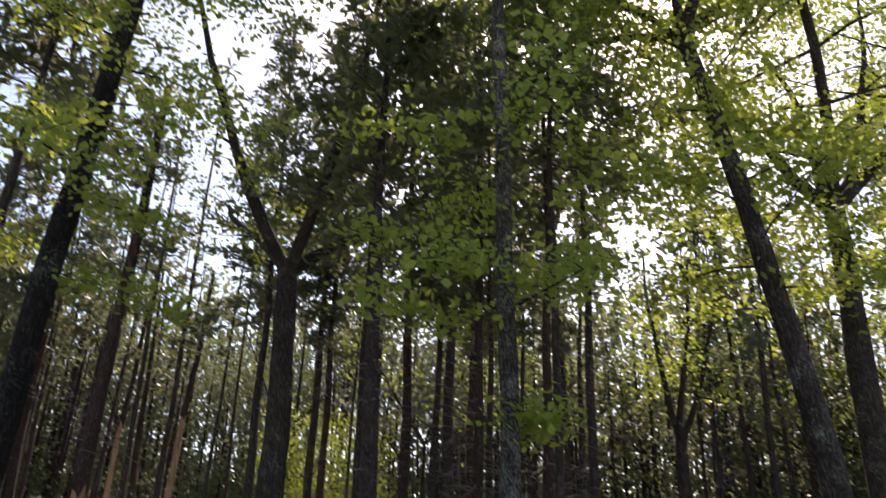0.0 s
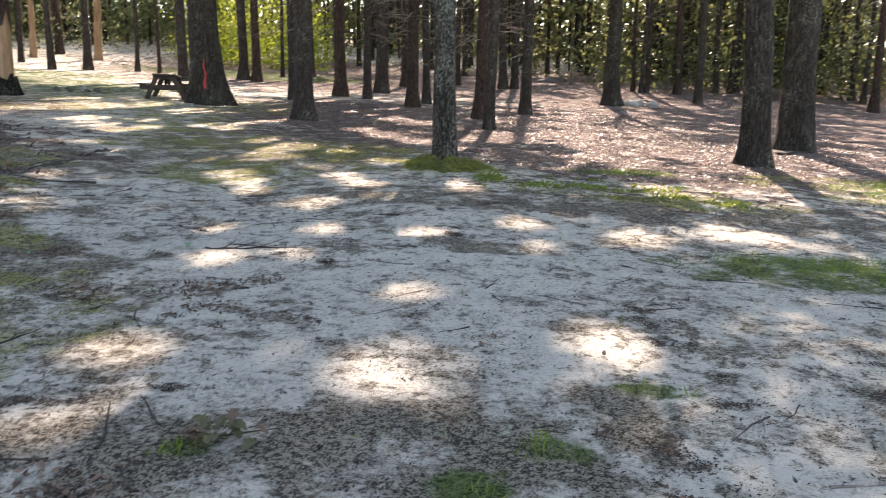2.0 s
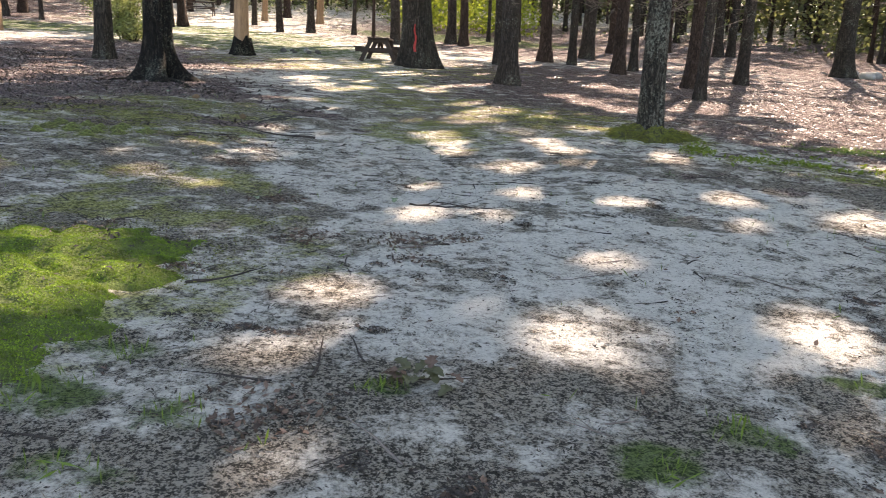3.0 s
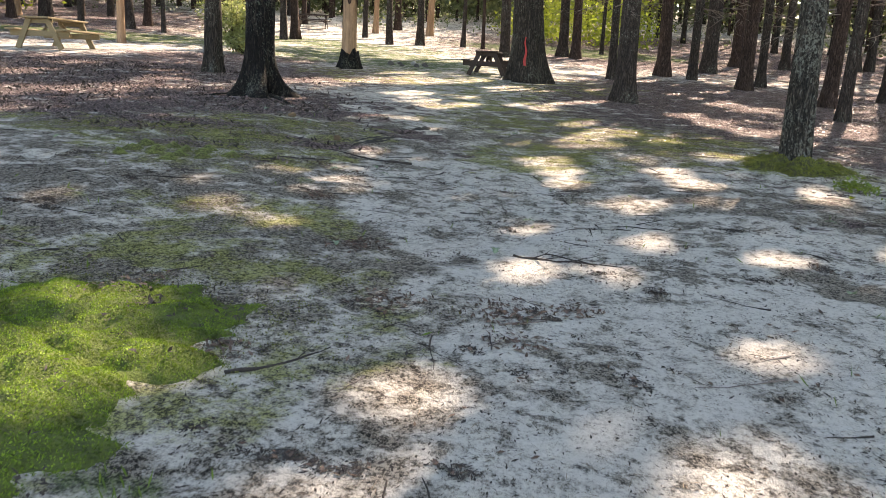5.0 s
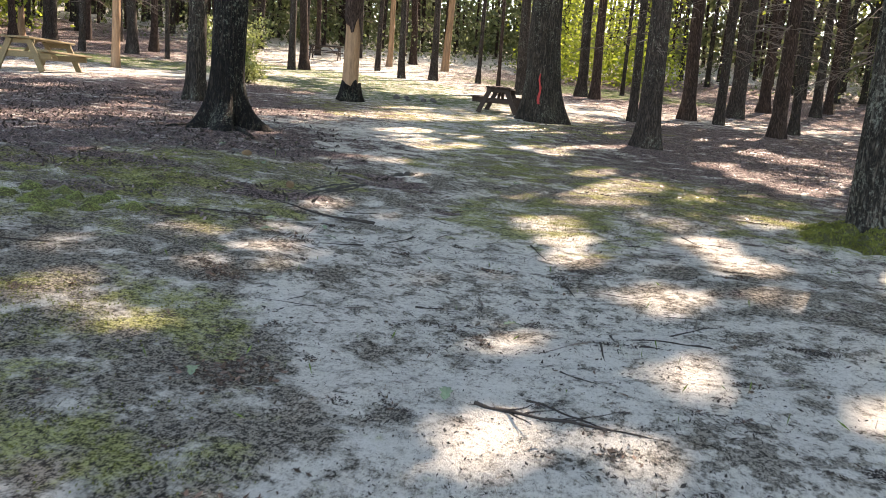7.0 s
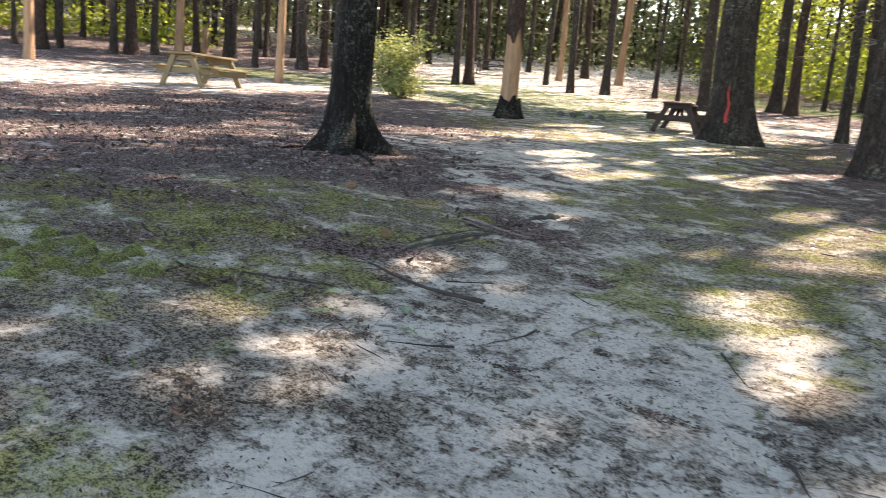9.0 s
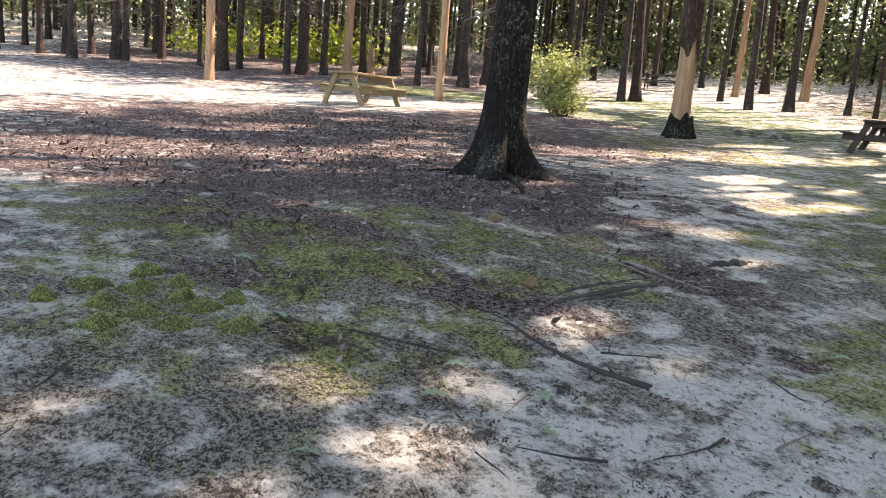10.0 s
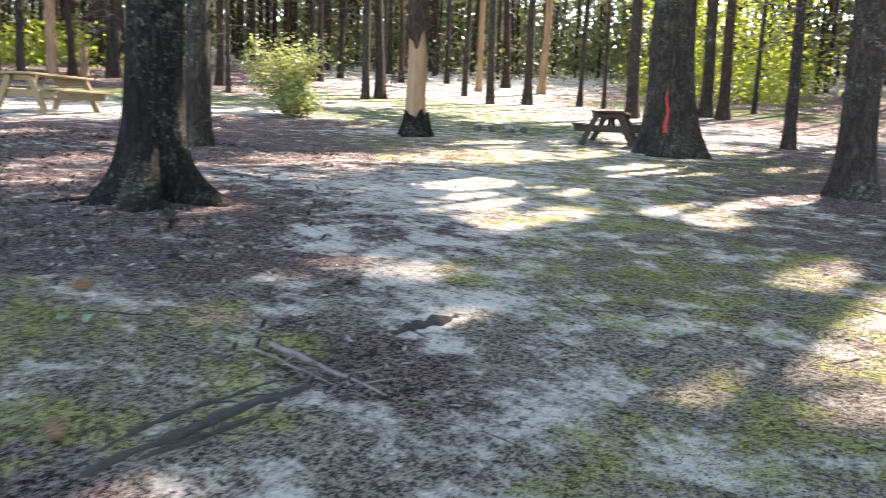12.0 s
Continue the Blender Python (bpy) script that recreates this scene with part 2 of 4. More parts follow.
def relief_at(x, y):
    """Small lumps of the soil."""
    near = max(0.0, 1 - math.hypot(x + 1, y - 6) / 40)
    v = Vector((x, y, 0))
    return near * (0.035 * noise.noise(v * 0.7) + 0.016 * noise.noise(v * 2.9) + 0.010 * noise.noise(v * 7.0) + 0.005 * noise.noise(v * 15.0))


def ground_at(x, y):
    return gz(x, y) + relief_at(x, y)


def oval(x, y, cx, cy, rx, ry, turn=0.0):
    c, s = math.cos(radians(turn)), math.sin(radians(turn))
    u, w = (x - cx) * c + (y - cy) * s, -(x - cx) * s + (y - cy) * c
    return 1.25 - 0.75 * math.hypot(u / rx, w / ry)


LITTER = [(9, 20, 11, 11.5, 0), (1.2, 20.5, 5.2, 8.5, 8), (4.5, 11.5, 3.6, 2.3, -10), (-9.3, 10.8, 4.6, 2.6, 18), (-6.2, 10.9, 1.9, 1.2, 0),
          (-12.5, 15.0, 6.8, 4.6, 50), (-13.6, 21.0, 3.0, 2.2, 50), (-2.59, 9.1, 0.3, 0.12, 10), (-3.5, 9.9, 0.55, 0.3, 10), (-4.21, 8.45, 0.8, 0.3, 15), (-6.14, 8.4, 1.2, 0.7, 10), (-9.0, 8.6, 2.6, 1.1, 15), (-3.75, 10.15, 0.4, 0.2, 15), (-3.95, 7.35, 0.3, 0.15, 10), (-4.9, 7.6, 0.5, 0.25, 10), (-34, 30, 13, 16, 30), (26, 40, 26, 22, 0), (0, 45, 14, 14, 0)]
MOSS = [(-2.65, 12.5, 0.7, 1.35, -32), (-2.05, 10.1, 0.5, 0.65, 0), (-1.6, 9.4, 0.8, 0.9, 0), (-3.9, 15.8, 1.1, 3.3, 18), (-5.3, 8.1, 1.2, 0.6, 20), (-4.9, 9.3, 1.2, 0.6, 10), (1.05, 10.25, 0.75, 0.5, 0),
        (-3.1, 5.45, 0.75, 0.45, 10), (-0.3, 11.5, 1.6, 1.2, -35), (-4.6, 7.2, 1.1, 0.7, 0), (-2.5, 3.6, 1.1, 1.1, 30), (-6.0, 21, 3.5, 3.0, 0),
        (3.4, 8.2, 1.2, 0.5, -20), (-4.0, 7.9, 0.5, 0.35, 0), (-4.34, 10.1, 0.25, 0.12, 20), (-6.8, 7.7, 1.0, 0.6, 15), (-1.52, 9.29, 0.5, 0.9, -20), (-0.67, 12.53, 0.9, 0.7, -30), (-4.05, 15.52, 0.9, 2.2, 15), (-3.18, 5.59, 0.5, 0.22, 10), (7, 9.8, 1.6, 1.2, 0)]
TURF = [(-1.75, 2.05, 0.28, 0.16, 20), (-1.3, 1.65, 0.16, 0.09, 0), (-1.62, 2.45, 0.16, 0.1, 0), (1.28, 2.88, 0.2, 0.07, -15), (0.66, 2.36, 0.16, 0.10, 10), (0.36, 2.06, 0.12, 0.12, 0), (0.85, 5.04, 0.08, 0.05, 0), (-1.2, 2.0, 0.14, 0.10, 0), (-0.55, 2.36, 0.1, 0.07, 0), (3.6, 10.5, 0.7, 0.3, 0),
        (3.6, 5.0, 1.15, 0.5, -8), (5.5, 4.8, 1.6, 0.8, 0), (9.5, 9.5, 3.0, 1.6, 10), (-11.5, 27, 5, 3.5, -20), (-21, 26, 5, 2.5, 20), (-16, 33, 6, 2, 0), (-6, 41, 6, 3, 0)]
SOIL = [(0.55, 2.5, 0.8, 0.4, 0), (-0.9, 2.2, 0.7, 0.4, 0), (0.9, 5.5, 0.5, 0.25, -20), (-4.3, 6.2, 1.6, 1.5, 0), (-2.4, 4.6, 1.0, 1.2, 30), (-5.6, 8.8, 2.6, 2.0, 20), (-0.9, 1.4, 1.8, 0.8, 0), (2.5, 7.6, 3.4, 0.8, -8), (-1.5, 12.5, 2.2, 3.0, 0),
        (-3.3, 9.4, 0.9, 0.6, 20), (1.5, 1.3, 1.3, 0.6, 0), (-6, 4, 2.5, 2.5, 0)]

TRACKS = [(0.45, 3.7, 0.5, 0.35, 30), (-0.7, 4.1, 0.3, 0.35, 30), (-0.2, 6.0, 0.35, 0.3, 30)]  # rake and tyre lines in the sand


def zone(table, x, y):
    return max(oval(x, y, *e) for e in table)


def steps():
    a = [0.0]
    while a[-1] < 420:
        d = abs(a[-1])
        a.append(a[-1] + (0.085 if d < 6.0 else 0.085 + (d - 6.0) * 0.08))
    return sorted({-v for v in a} | set(a))


def mesh_from(name, verts, faces):
    me = bpy.data.meshes.new(name)
    me.from_pydata(verts, [], faces)
    me.update()
    return me


def build_ground():
    xs = [v - 1.5 for v in steps()]
    ys = [v + 6.0 for v in steps()]
    verts = [(x, y, ground_at(x, y)) for y in ys for x in xs]
    w = len(xs)
    faces = [(j * w + i, j * w + i + 1, (j + 1) * w + i + 1, (j + 1) * w + i) for j in range(len(ys) - 1) for i in range(w - 1)]
    me = mesh_from("ground", verts, faces)
    for key, table, floor, top in (("litter", LITTER, -0.6, 0.72), ("moss", MOSS, -0.3, 0.44), ("grass", TURF, -0.4, 0.62), ("soil", SOIL, 0.29, 0.68), ("track", TRACKS, 0.0, 1.0)):
        at = me.attributes.new(key, "FLOAT", "POINT")
        at.data.foreach_set("value", [max(floor, min(top, zone(table, x, y))) for x, y, _ in verts])
    me.shade_smooth()
    me.materials.append(GROUND)
    ob = new("ground", me)
    tagged(ob, "sandy forest floor with moss, grass and pine litter", "ground", kind="structure")


build_ground()

# ---- building blocks ----
def part(name, me, mat, parent=None, label="", m=None):
    if isinstance(me, bmesh.types.BMesh):
        bm, me = me, bpy.data.meshes.new(name)
        bm.to_mesh(me)
        bm.free()
    if mat is not None and not me.materials:
        me.materials.append(mat)
    ob = new(name, me)
    if parent is not None:
        ob.parent = parent
    if m is not None:
        ob.matrix_basis = m
    if label:
        ob["label"] = label
    return ob


def stuff(ob):
    ob["kind"] = "stuff"
    return ob


def thing(name, x, y, label, category, group="", z=None, turn=0.0, kind=""):
    ob = new(name)
    ob.empty_display_size = 0.2
    ob.matrix_basis = pose(x, y, ground_at(x, y) if z is None else z, 0, 0, turn)
    return tagged(ob, label, category, group, kind)


def leaves_mesh(name, c, a, b, length, width):
    """Leaves as four-cornered blades: centres c, long axes a, cross axes b."""
    n = len(c)
    v = np.empty((n, 4, 3), dtype=np.float32)
    la, wb = a * np.reshape(length, (-1, 1)) * 0.5, b * np.reshape(width, (-1, 1)) * 0.5
    v[:, 0], v[:, 1], v[:, 2], v[:, 3] = c - la, c + wb + la * 0.15, c + la, c - wb + la * 0.15
    me = bpy.data.meshes.new(name)
    me.vertices.add(n * 4)
    me.vertices.foreach_set("co", v.reshape(-1))
    me.loops.add(n * 4)
    me.loops.foreach_set("vertex_index", np.arange(n * 4, dtype=np.int32))
    me.polygons.add(n)
    me.polygons.foreach_set("loop_start", np.arange(0, n * 4, 4, dtype=np.int32))
    me.polygons.foreach_set("loop_total", np.full(n, 4, dtype=np.int32))
    me.update(calc_edges=True)
    return me


def unit(v):
    return v / np.maximum(np.linalg.norm(v, axis=1, keepdims=True), 1e-6)


def tubes(name, lines, sides=5):
    """Tapered limbs: each line is a list of (x, y, z, radius)."""
    verts, faces = [], []
    for line in lines:
        start = len(verts)
        for i, (x, y, z, r) in enumerate(line):
            a = Vector(line[max(i - 1, 0)][:3])
            b = Vector(line[min(i + 1, len(line) - 1)][:3])
            d = (b - a).normalized()
            u = d.orthogonal().normalized()
            w = d.cross(u)
            for k in range(sides):
                t = 2 * math.pi * k / sides
                verts.append(tuple(Vector((x, y, z)) + (u * math.cos(t) + w * math.sin(t)) * r))
        for i in range(len(line) - 1):
            for k in range(sides):
                p, q = start + i * sides, start + (i + 1) * sides
                faces.append((p + k, p + (k + 1) % sides, q + (k + 1) % sides, q + k))
        faces.append(tuple(start + (len(line) - 1) * sides + k for k in range(sides)))
    me = mesh_from(name, verts, faces)
    me.shade_smooth()
    return me


def limb(rng, p, d, length, r, steps_=6, droop=0.0, wobble=0.12, tip=0.25):
    out = []
    p, d = Vector(p), Vector(d).normalized()
    for i in range(steps_ + 1):
        t = i / steps_
        out.append((p.x, p.y, p.z, r * (1 - (1 - tip) * t)))
        d = (d + Vector((rng.uniform(-1, 1), rng.uniform(-1, 1), rng.uniform(-1, 1))) * wobble + Vector((0, 0, droop / steps_))).normalized()
        p = p + d * (length / steps_)
    return out


def trunk_line(lean, bend, h, seed, wave=0.05):
    """The trunk's middle at a height: a function."""
    def at(z):
        s = max(0.0, z - 1.0)
        n1 = noise.noise(Vector((z * 0.25, seed * 3.7, 0))) * wave * min(z, 4)
        n2 = noise.noise(Vector((z * 0.25, seed * 3.7, 9))) * wave * min(z, 4)
        return (lean[0] * z + bend[0] * s * s / h + n1, lean[1] * z + bend[1] * s * s / h + n2)
    return at


def trunk_mesh(name, at, r, h, z0=-0.15, z1=None, sides=16, rings=24, flare=0.6, lobes=5, seed=0, top=0.3, ridge=0.05, grow=0.0, reach=0.35, ragged=(0, 0)):
    z1 = h if z1 is None else z1
    verts, faces = [], []
    for i in range(rings + 1):
        t = i / rings
        z = z0 + (z1 - z0) * t ** 1.6
        cx, cy = at(max(z, 0))
        taper = 1 - (1 - top) * max(z, 0) / h
        low = math.exp(-max(z, 0) / reach)
        for k in range(sides):
            a = 2 * math.pi * k / sides
            f = 1 + flare * low * (0.65 + 0.5 * math.cos(lobes * a + seed) + 0.35 * math.cos((lobes - 2) * a + seed * 2.1))
            f *= 1 + ridge * noise.noise(Vector((math.cos(a) * 3.5, math.sin(a) * 3.5, z * 0.9 + seed * 5))) * 2
            rr = r * taper * f + grow
            lift = (ragged[0] * (1 - t) ** 3 + ragged[1] * t ** 3) * noise.noise(Vector((math.cos(a) * 2.3, math.sin(a) * 2.3, seed + 0.5))) * 2
            verts.append((cx + rr * math.cos(a), cy + rr * math.sin(a), z + lift))
    for i in range(rings):
        for k in range(sides):
            faces.append((i * sides + k, i * sides + (k + 1) % sides, (i + 1) * sides + (k + 1) % sides, (i + 1) * sides + k))
    faces.append(tuple(rings * sides + k for k in range(sides)))
    me = mesh_from(name, verts, faces)
    me.shade_smooth()
    return me


# gaps in the canopy through which the sun reaches the ground: x, y and half widths of the sunlit spots
GAPS_A = [(-2.2, 3.0, 0.32, 0.38), (0.22, 3.14, 0.28, 0.40), (1.20, 3.44, 0.15, 0.26), (-2.75, 3.62, 0.30, 0.22), (0.27, 4.34, 0.18, 0.23), (-4.39, 5.15, 0.17, 0.15),
          (-0.99, 5.11, 0.17, 0.22), (-0.33, 5.25, 0.25, 0.26), (-2.78, 5.52, 0.14, 0.18), (-3.28, 5.67, 0.29, 0.26), (1.31, 5.58, 0.08, 0.24), (0.91, 5.65, 0.07, 0.27),
          (-3.98, 6.26, 0.19, 0.11), (2.26, 6.08, 0.20, 0.35), (0.51, 6.11, 0.20, 0.28), (-0.36, 6.11, 0.20, 0.26), (3.25, 6.29, 0.28, 0.51), (-3.14, 6.52, 0.16, 0.15),
          (-1.17, 6.42, 0.13, 0.17), (1.40, 6.59, 0.16, 0.37), (-2.91, 7.05, 0.22, 0.28), (-3.63, 7.17, 0.18, 0.22), (-1.00, 3.35, 0.16, 0.22), (-0.80, 2.90, 0.14, 0.14),
          (-0.33, 3.30, 0.08, 0.18), (-1.10, 2.60, 0.20, 0.12), (-0.92, 1.90, 0.20, 0.10)]
GAPS_B = [(-0.48, 7.42, 0.21, 0.25), (0.16, 7.65, 0.23, 0.44), (-3.27, 7.69, 0.14, 0.10), (-9.08, 7.73, 0.23, 0.19), (-1.29, 8.51, 0.22, 0.40), (-0.02, 8.56, 0.21, 0.41),
          (-3.38, 8.63, 0.18, 0.23), (-2.91, 8.65, 0.15, 0.13), (3.56, 8.67, 0.32, 0.66), (1.10, 8.72, 0.12, 0.50), (-6.34, 8.93, 0.28, 0.13), (-10.43, 9.04, 0.49, 0.39),
          (-0.24, 9.16, 0.21, 0.43), (4.30, 9.19, 0.15, 0.54), (-1.60, 9.36, 0.36, 0.41), (6.70, 9.82, 0.44, 0.99), (-4.34, 9.99, 0.12, 0.12), (-3.29, 10.84, 0.20, 0.17),
          (-1.41, 11.17, 0.38, 0.39), (-4.20, 11.35, 0.37, 0.33), (9.29, 11.60, 0.66, 1.27), (6.97, 11.74, 0.25, 0.94)]
GAPS_C = [(-0.40, 11.93, 0.21, 0.21), (-1.38, 13.41, 0.17, 0.33), (-3.94, 14.21, 0.30, 0.55), (-2.63, 15.00, 0.25, 0.50), (1.90, 15.43, 0.29, 1.03), (4.29, 15.66, 0.55,
          2.00), (2.97, 15.82, 0.36, 1.39), (-4.54, 15.85, 0.37, 0.43), (0.57, 20.09, 0.45, 1.22), (14.43, 32.99, 1.50, 2.00)]
CLEARINGS = [(-14.6, 24.2, 1.5, 1.5), (-25, 8, 4.5, 3.6), (-22.3, 12.3, 3.4, 2.8), (-20.2, 15.8, 3.2, 2.6), (-18.2, 19.2, 2.8, 2.6), (-16.4, 22.3, 2.6, 1.6), (-28, 13, 4.5, 3), (-15, 33, 9, 4.5),
             (-22, 25.5, 3, 1.2), (-11, 40, 10, 4), (-6, 44, 5, 3), (-24, 18.5, 2.5, 1.5)]


def lit_gaps(c, origin):
    """True for the leaves that stand clear of the sunlit spots."""
    w = c + np.array(origin)
    g = -0.038 * w[:, 0] + 0.047 * w[:, 1]
    for _ in range(2):
        t = (w[:, 2] - g) / SUN.z
        x, y = w[:, 0] - SUN.x * t, w[:, 1] - SUN.y * t
        r = np.maximum(0, np.hypot(x + 1, y - 4) - 15)
        g = -0.038 * x + 0.047 * y + 0.0011 * np.minimum(r * r, 2500)
    keep = np.ones(len(c), bool)
    wob = 0.2 * (np.sin(x * 5.1 + y * 2.3) + np.sin(y * 6.7 - x * 3.1)) + 0.12 * np.sin(x * 14.0 - y * 11.0)
    for table in (GAPS_A, GAPS_B, GAPS_C, CLEARINGS):
        for gx, gy, rx, ry in table:
            keep &= np.hypot((x - gx) / (rx + 0.07), (y - gy) / (ry + 0.07)) > 1.0 + wob
    # thinner canopy over the pine litter
    flicker = np.sin(x * 2.3 + 1.7 * np.sin(y * 0.9)) + np.sin(y * 1.3 + 2.1 * np.sin(x * 1.1)) + 0.6 * np.sin(x * 5.3 - y * 2.9)
    keep &= ~((flicker > np.where(x > 2.0, 0.95, 1.0)) & (y > 10.5) & (x > -9) | (flicker > 1.05) & (x < -8) & (y < 16) & (y > 6.5))
    # lighter shade towards the open ground behind the camera
    chance = np.abs(np.sin(w[:, 0] * 12.9898 + w[:, 1] * 78.233 + w[:, 2] * 37.719) * 43758.5453) % 1.0
    keep &= chance > np.clip((16.5 - y) / 10.0, 0, 0.22) * np.clip((4.5 - x) / 2.5, 0.25, 1)
    return keep


def cleared(lines, origin, least=1):
    """Limbs cut short where they would darken a sunlit spot."""
    if not lines:
        return lines
    mids = [[(p[j] + q[j]) / 2 for j in range(3)] for line in lines for p, q in zip(line, line[1:])]
    ends = [list(q[:3]) for line in lines for q in line[1:]]
    keep = lit_gaps(np.array(mids), origin) & lit_gaps(np.array(ends), origin)
    out, k = [], 0
    for line in lines:
        n = len(line) - 1
        good = keep[k:k + n]
        k += n
        m = n if good.all() else int(np.argmin(good))
        m = min(n, max(m, least))
        if good[0] or least > 1:
            out.append(line[:m + 1])
    return out


def needle_crown(rng, at, h, base, count, reach, per, size, up=-0.15):
    """A conifer's live boughs: limbs and sprays of needles."""
    lines, cs, az = [], [], []
    for i in range(count):
        t = (i + rng.random()) / count
        z = base + (h - base) * t
        ang = rng.uniform(0, 2 * math.pi)
        ln = reach * (1 - 0.75 * t) * rng.uniform(0.6, 1.15) + 0.3
        cx, cy = at(z)
        line = limb(rng, (cx, cy, z), (math.cos(ang), math.sin(ang), rng.uniform(-0.1, 0.3)), ln, 0.03, 4, up * 2, 0.1)
        lines.append(line)
        for _ in range(int(per * (0.5 + ln / reach))):
            s = rng.uniform(0.15, 1.0) * 3.99
            k = int(s)
            f = s - k
            p, q = line[k], line[k + 1]
            cs.append([p[j] + (q[j] - p[j]) * f for j in range(3)])
            az.append([q[0] - p[0], q[1] - p[1], q[2] - p[2]])
    c, d = np.array(cs), unit(np.array(az))
    n = len(c)
    rs = np.random.RandomState(rng.randrange(1 << 30))
    jit = rs.normal(size=(n, 3)) * np.array([0.9, 0.9, 0.45])
    a = unit(d * 0.7 + unit(jit))
    c = c + a * size * 0.45 + rs.normal(size=(n, 3)) * 0.10
    b = unit(np.cross(a, unit(rs.normal(size=(n, 3)) * 0.6 + np.array([0, 0, 1.0]))))
    return lines, c, a, b, size * rs.uniform(0.6, 1.25, n), size * rs.uniform(0.22, 0.42, n)


def broad_crown(rng, tips, per, spread, size):
    """Clusters of broad leaves round the ends of limbs."""
    rs = np.random.RandomState(rng.randrange(1 << 30))
    c = np.repeat(np.array(tips), per, axis=0)
    n = len(c)
    c = c + rs.normal(size=(n, 3)) * np.array([spread, spread, spread * 0.55])
    a = unit(rs.normal(size=(n, 3)) * np.array([1, 1, 0.6]))
    b = unit(np.cross(a, unit(rs.normal(size=(n, 3)) * 0.7 + np.array([0, 0, 1.0]))))
    s = size * rs.uniform(0.6, 1.3, n)
    return c, a, b, s, s * rs.uniform(0.55, 0.8, n)


def dead_limbs(rng, at, r, lo, hi, count, reach):
    lines = []
    for _ in range(count):
        z = rng.uniform(lo, hi)
        ang = rng.uniform(0, 2 * math.pi)
        cx, cy = at(z)
        ln = reach * rng.uniform(0.35, 1.0)
        line = limb(rng, (cx + math.cos(ang) * r * 0.6, cy + math.sin(ang) * r * 0.6, z), (math.cos(ang), math.sin(ang), rng.uniform(-0.25, 0.15)), ln, rng.uniform(0.010, 0.026), 5, -0.3, 0.16, 0.25)
        lines.append(line)
        for _ in range(rng.randint(2, 5)):
            p = line[rng.randint(1, 4)]
            a2 = ang + rng.choice((-1, 1)) * rng.uniform(0.5, 1.1)
            lines.append(limb(rng, p[:3], (math.cos(a2), math.sin(a2), rng.uniform(-0.4, 0.1)), ln * rng.uniform(0.25, 0.55), 0.009, 3, -0.3, 0.2, 0.4))
    return lines


def pine(x, y, r, label, h=17.0, base=8.0, lean=(0, 0), bend=(0, 0), bark_mat=None, sides=14, rings=22, flare=0.6, boughs=46, reach=2.6, per=44, size=0.34, dead=22, seed=1, group="pines", own=True, needles=None):
    rng = random.Random(seed)
    r *= 0.84
    t = thing("pine_tree", x, y, label, "tree", group)
    at = trunk_line(lean, bend, h, seed, 0.03)
    part("trunk", trunk_mesh("trunk", at, r, h, sides=sides, rings=rings, flare=flare, seed=seed, top=0.12, ridge=0.05), bark_mat or BARK_PINE, t)
    lines, c, a, b, ln, wd = needle_crown(rng, at, h, base, boughs, reach, per, size)
    keep = lit_gaps(c, t.location)
    part("crown", leaves_mesh("crown", c[keep], a[keep], b[keep], ln[keep], wd[keep]), needles or NEEDLES, t, "dark green needle boughs")
    stuff(part("bough_wood", tubes("bough_wood", cleared(lines, t.location), 3), TWIG, t))
    if dead:
        stuff(part("dead_wood", tubes("dead_wood", cleared(dead_limbs(rng, at, r, 1.9, base + 4, dead, 2.1), t.location), 3), GREY_TWIG, t, "bare grey dead side branches"))
    return t


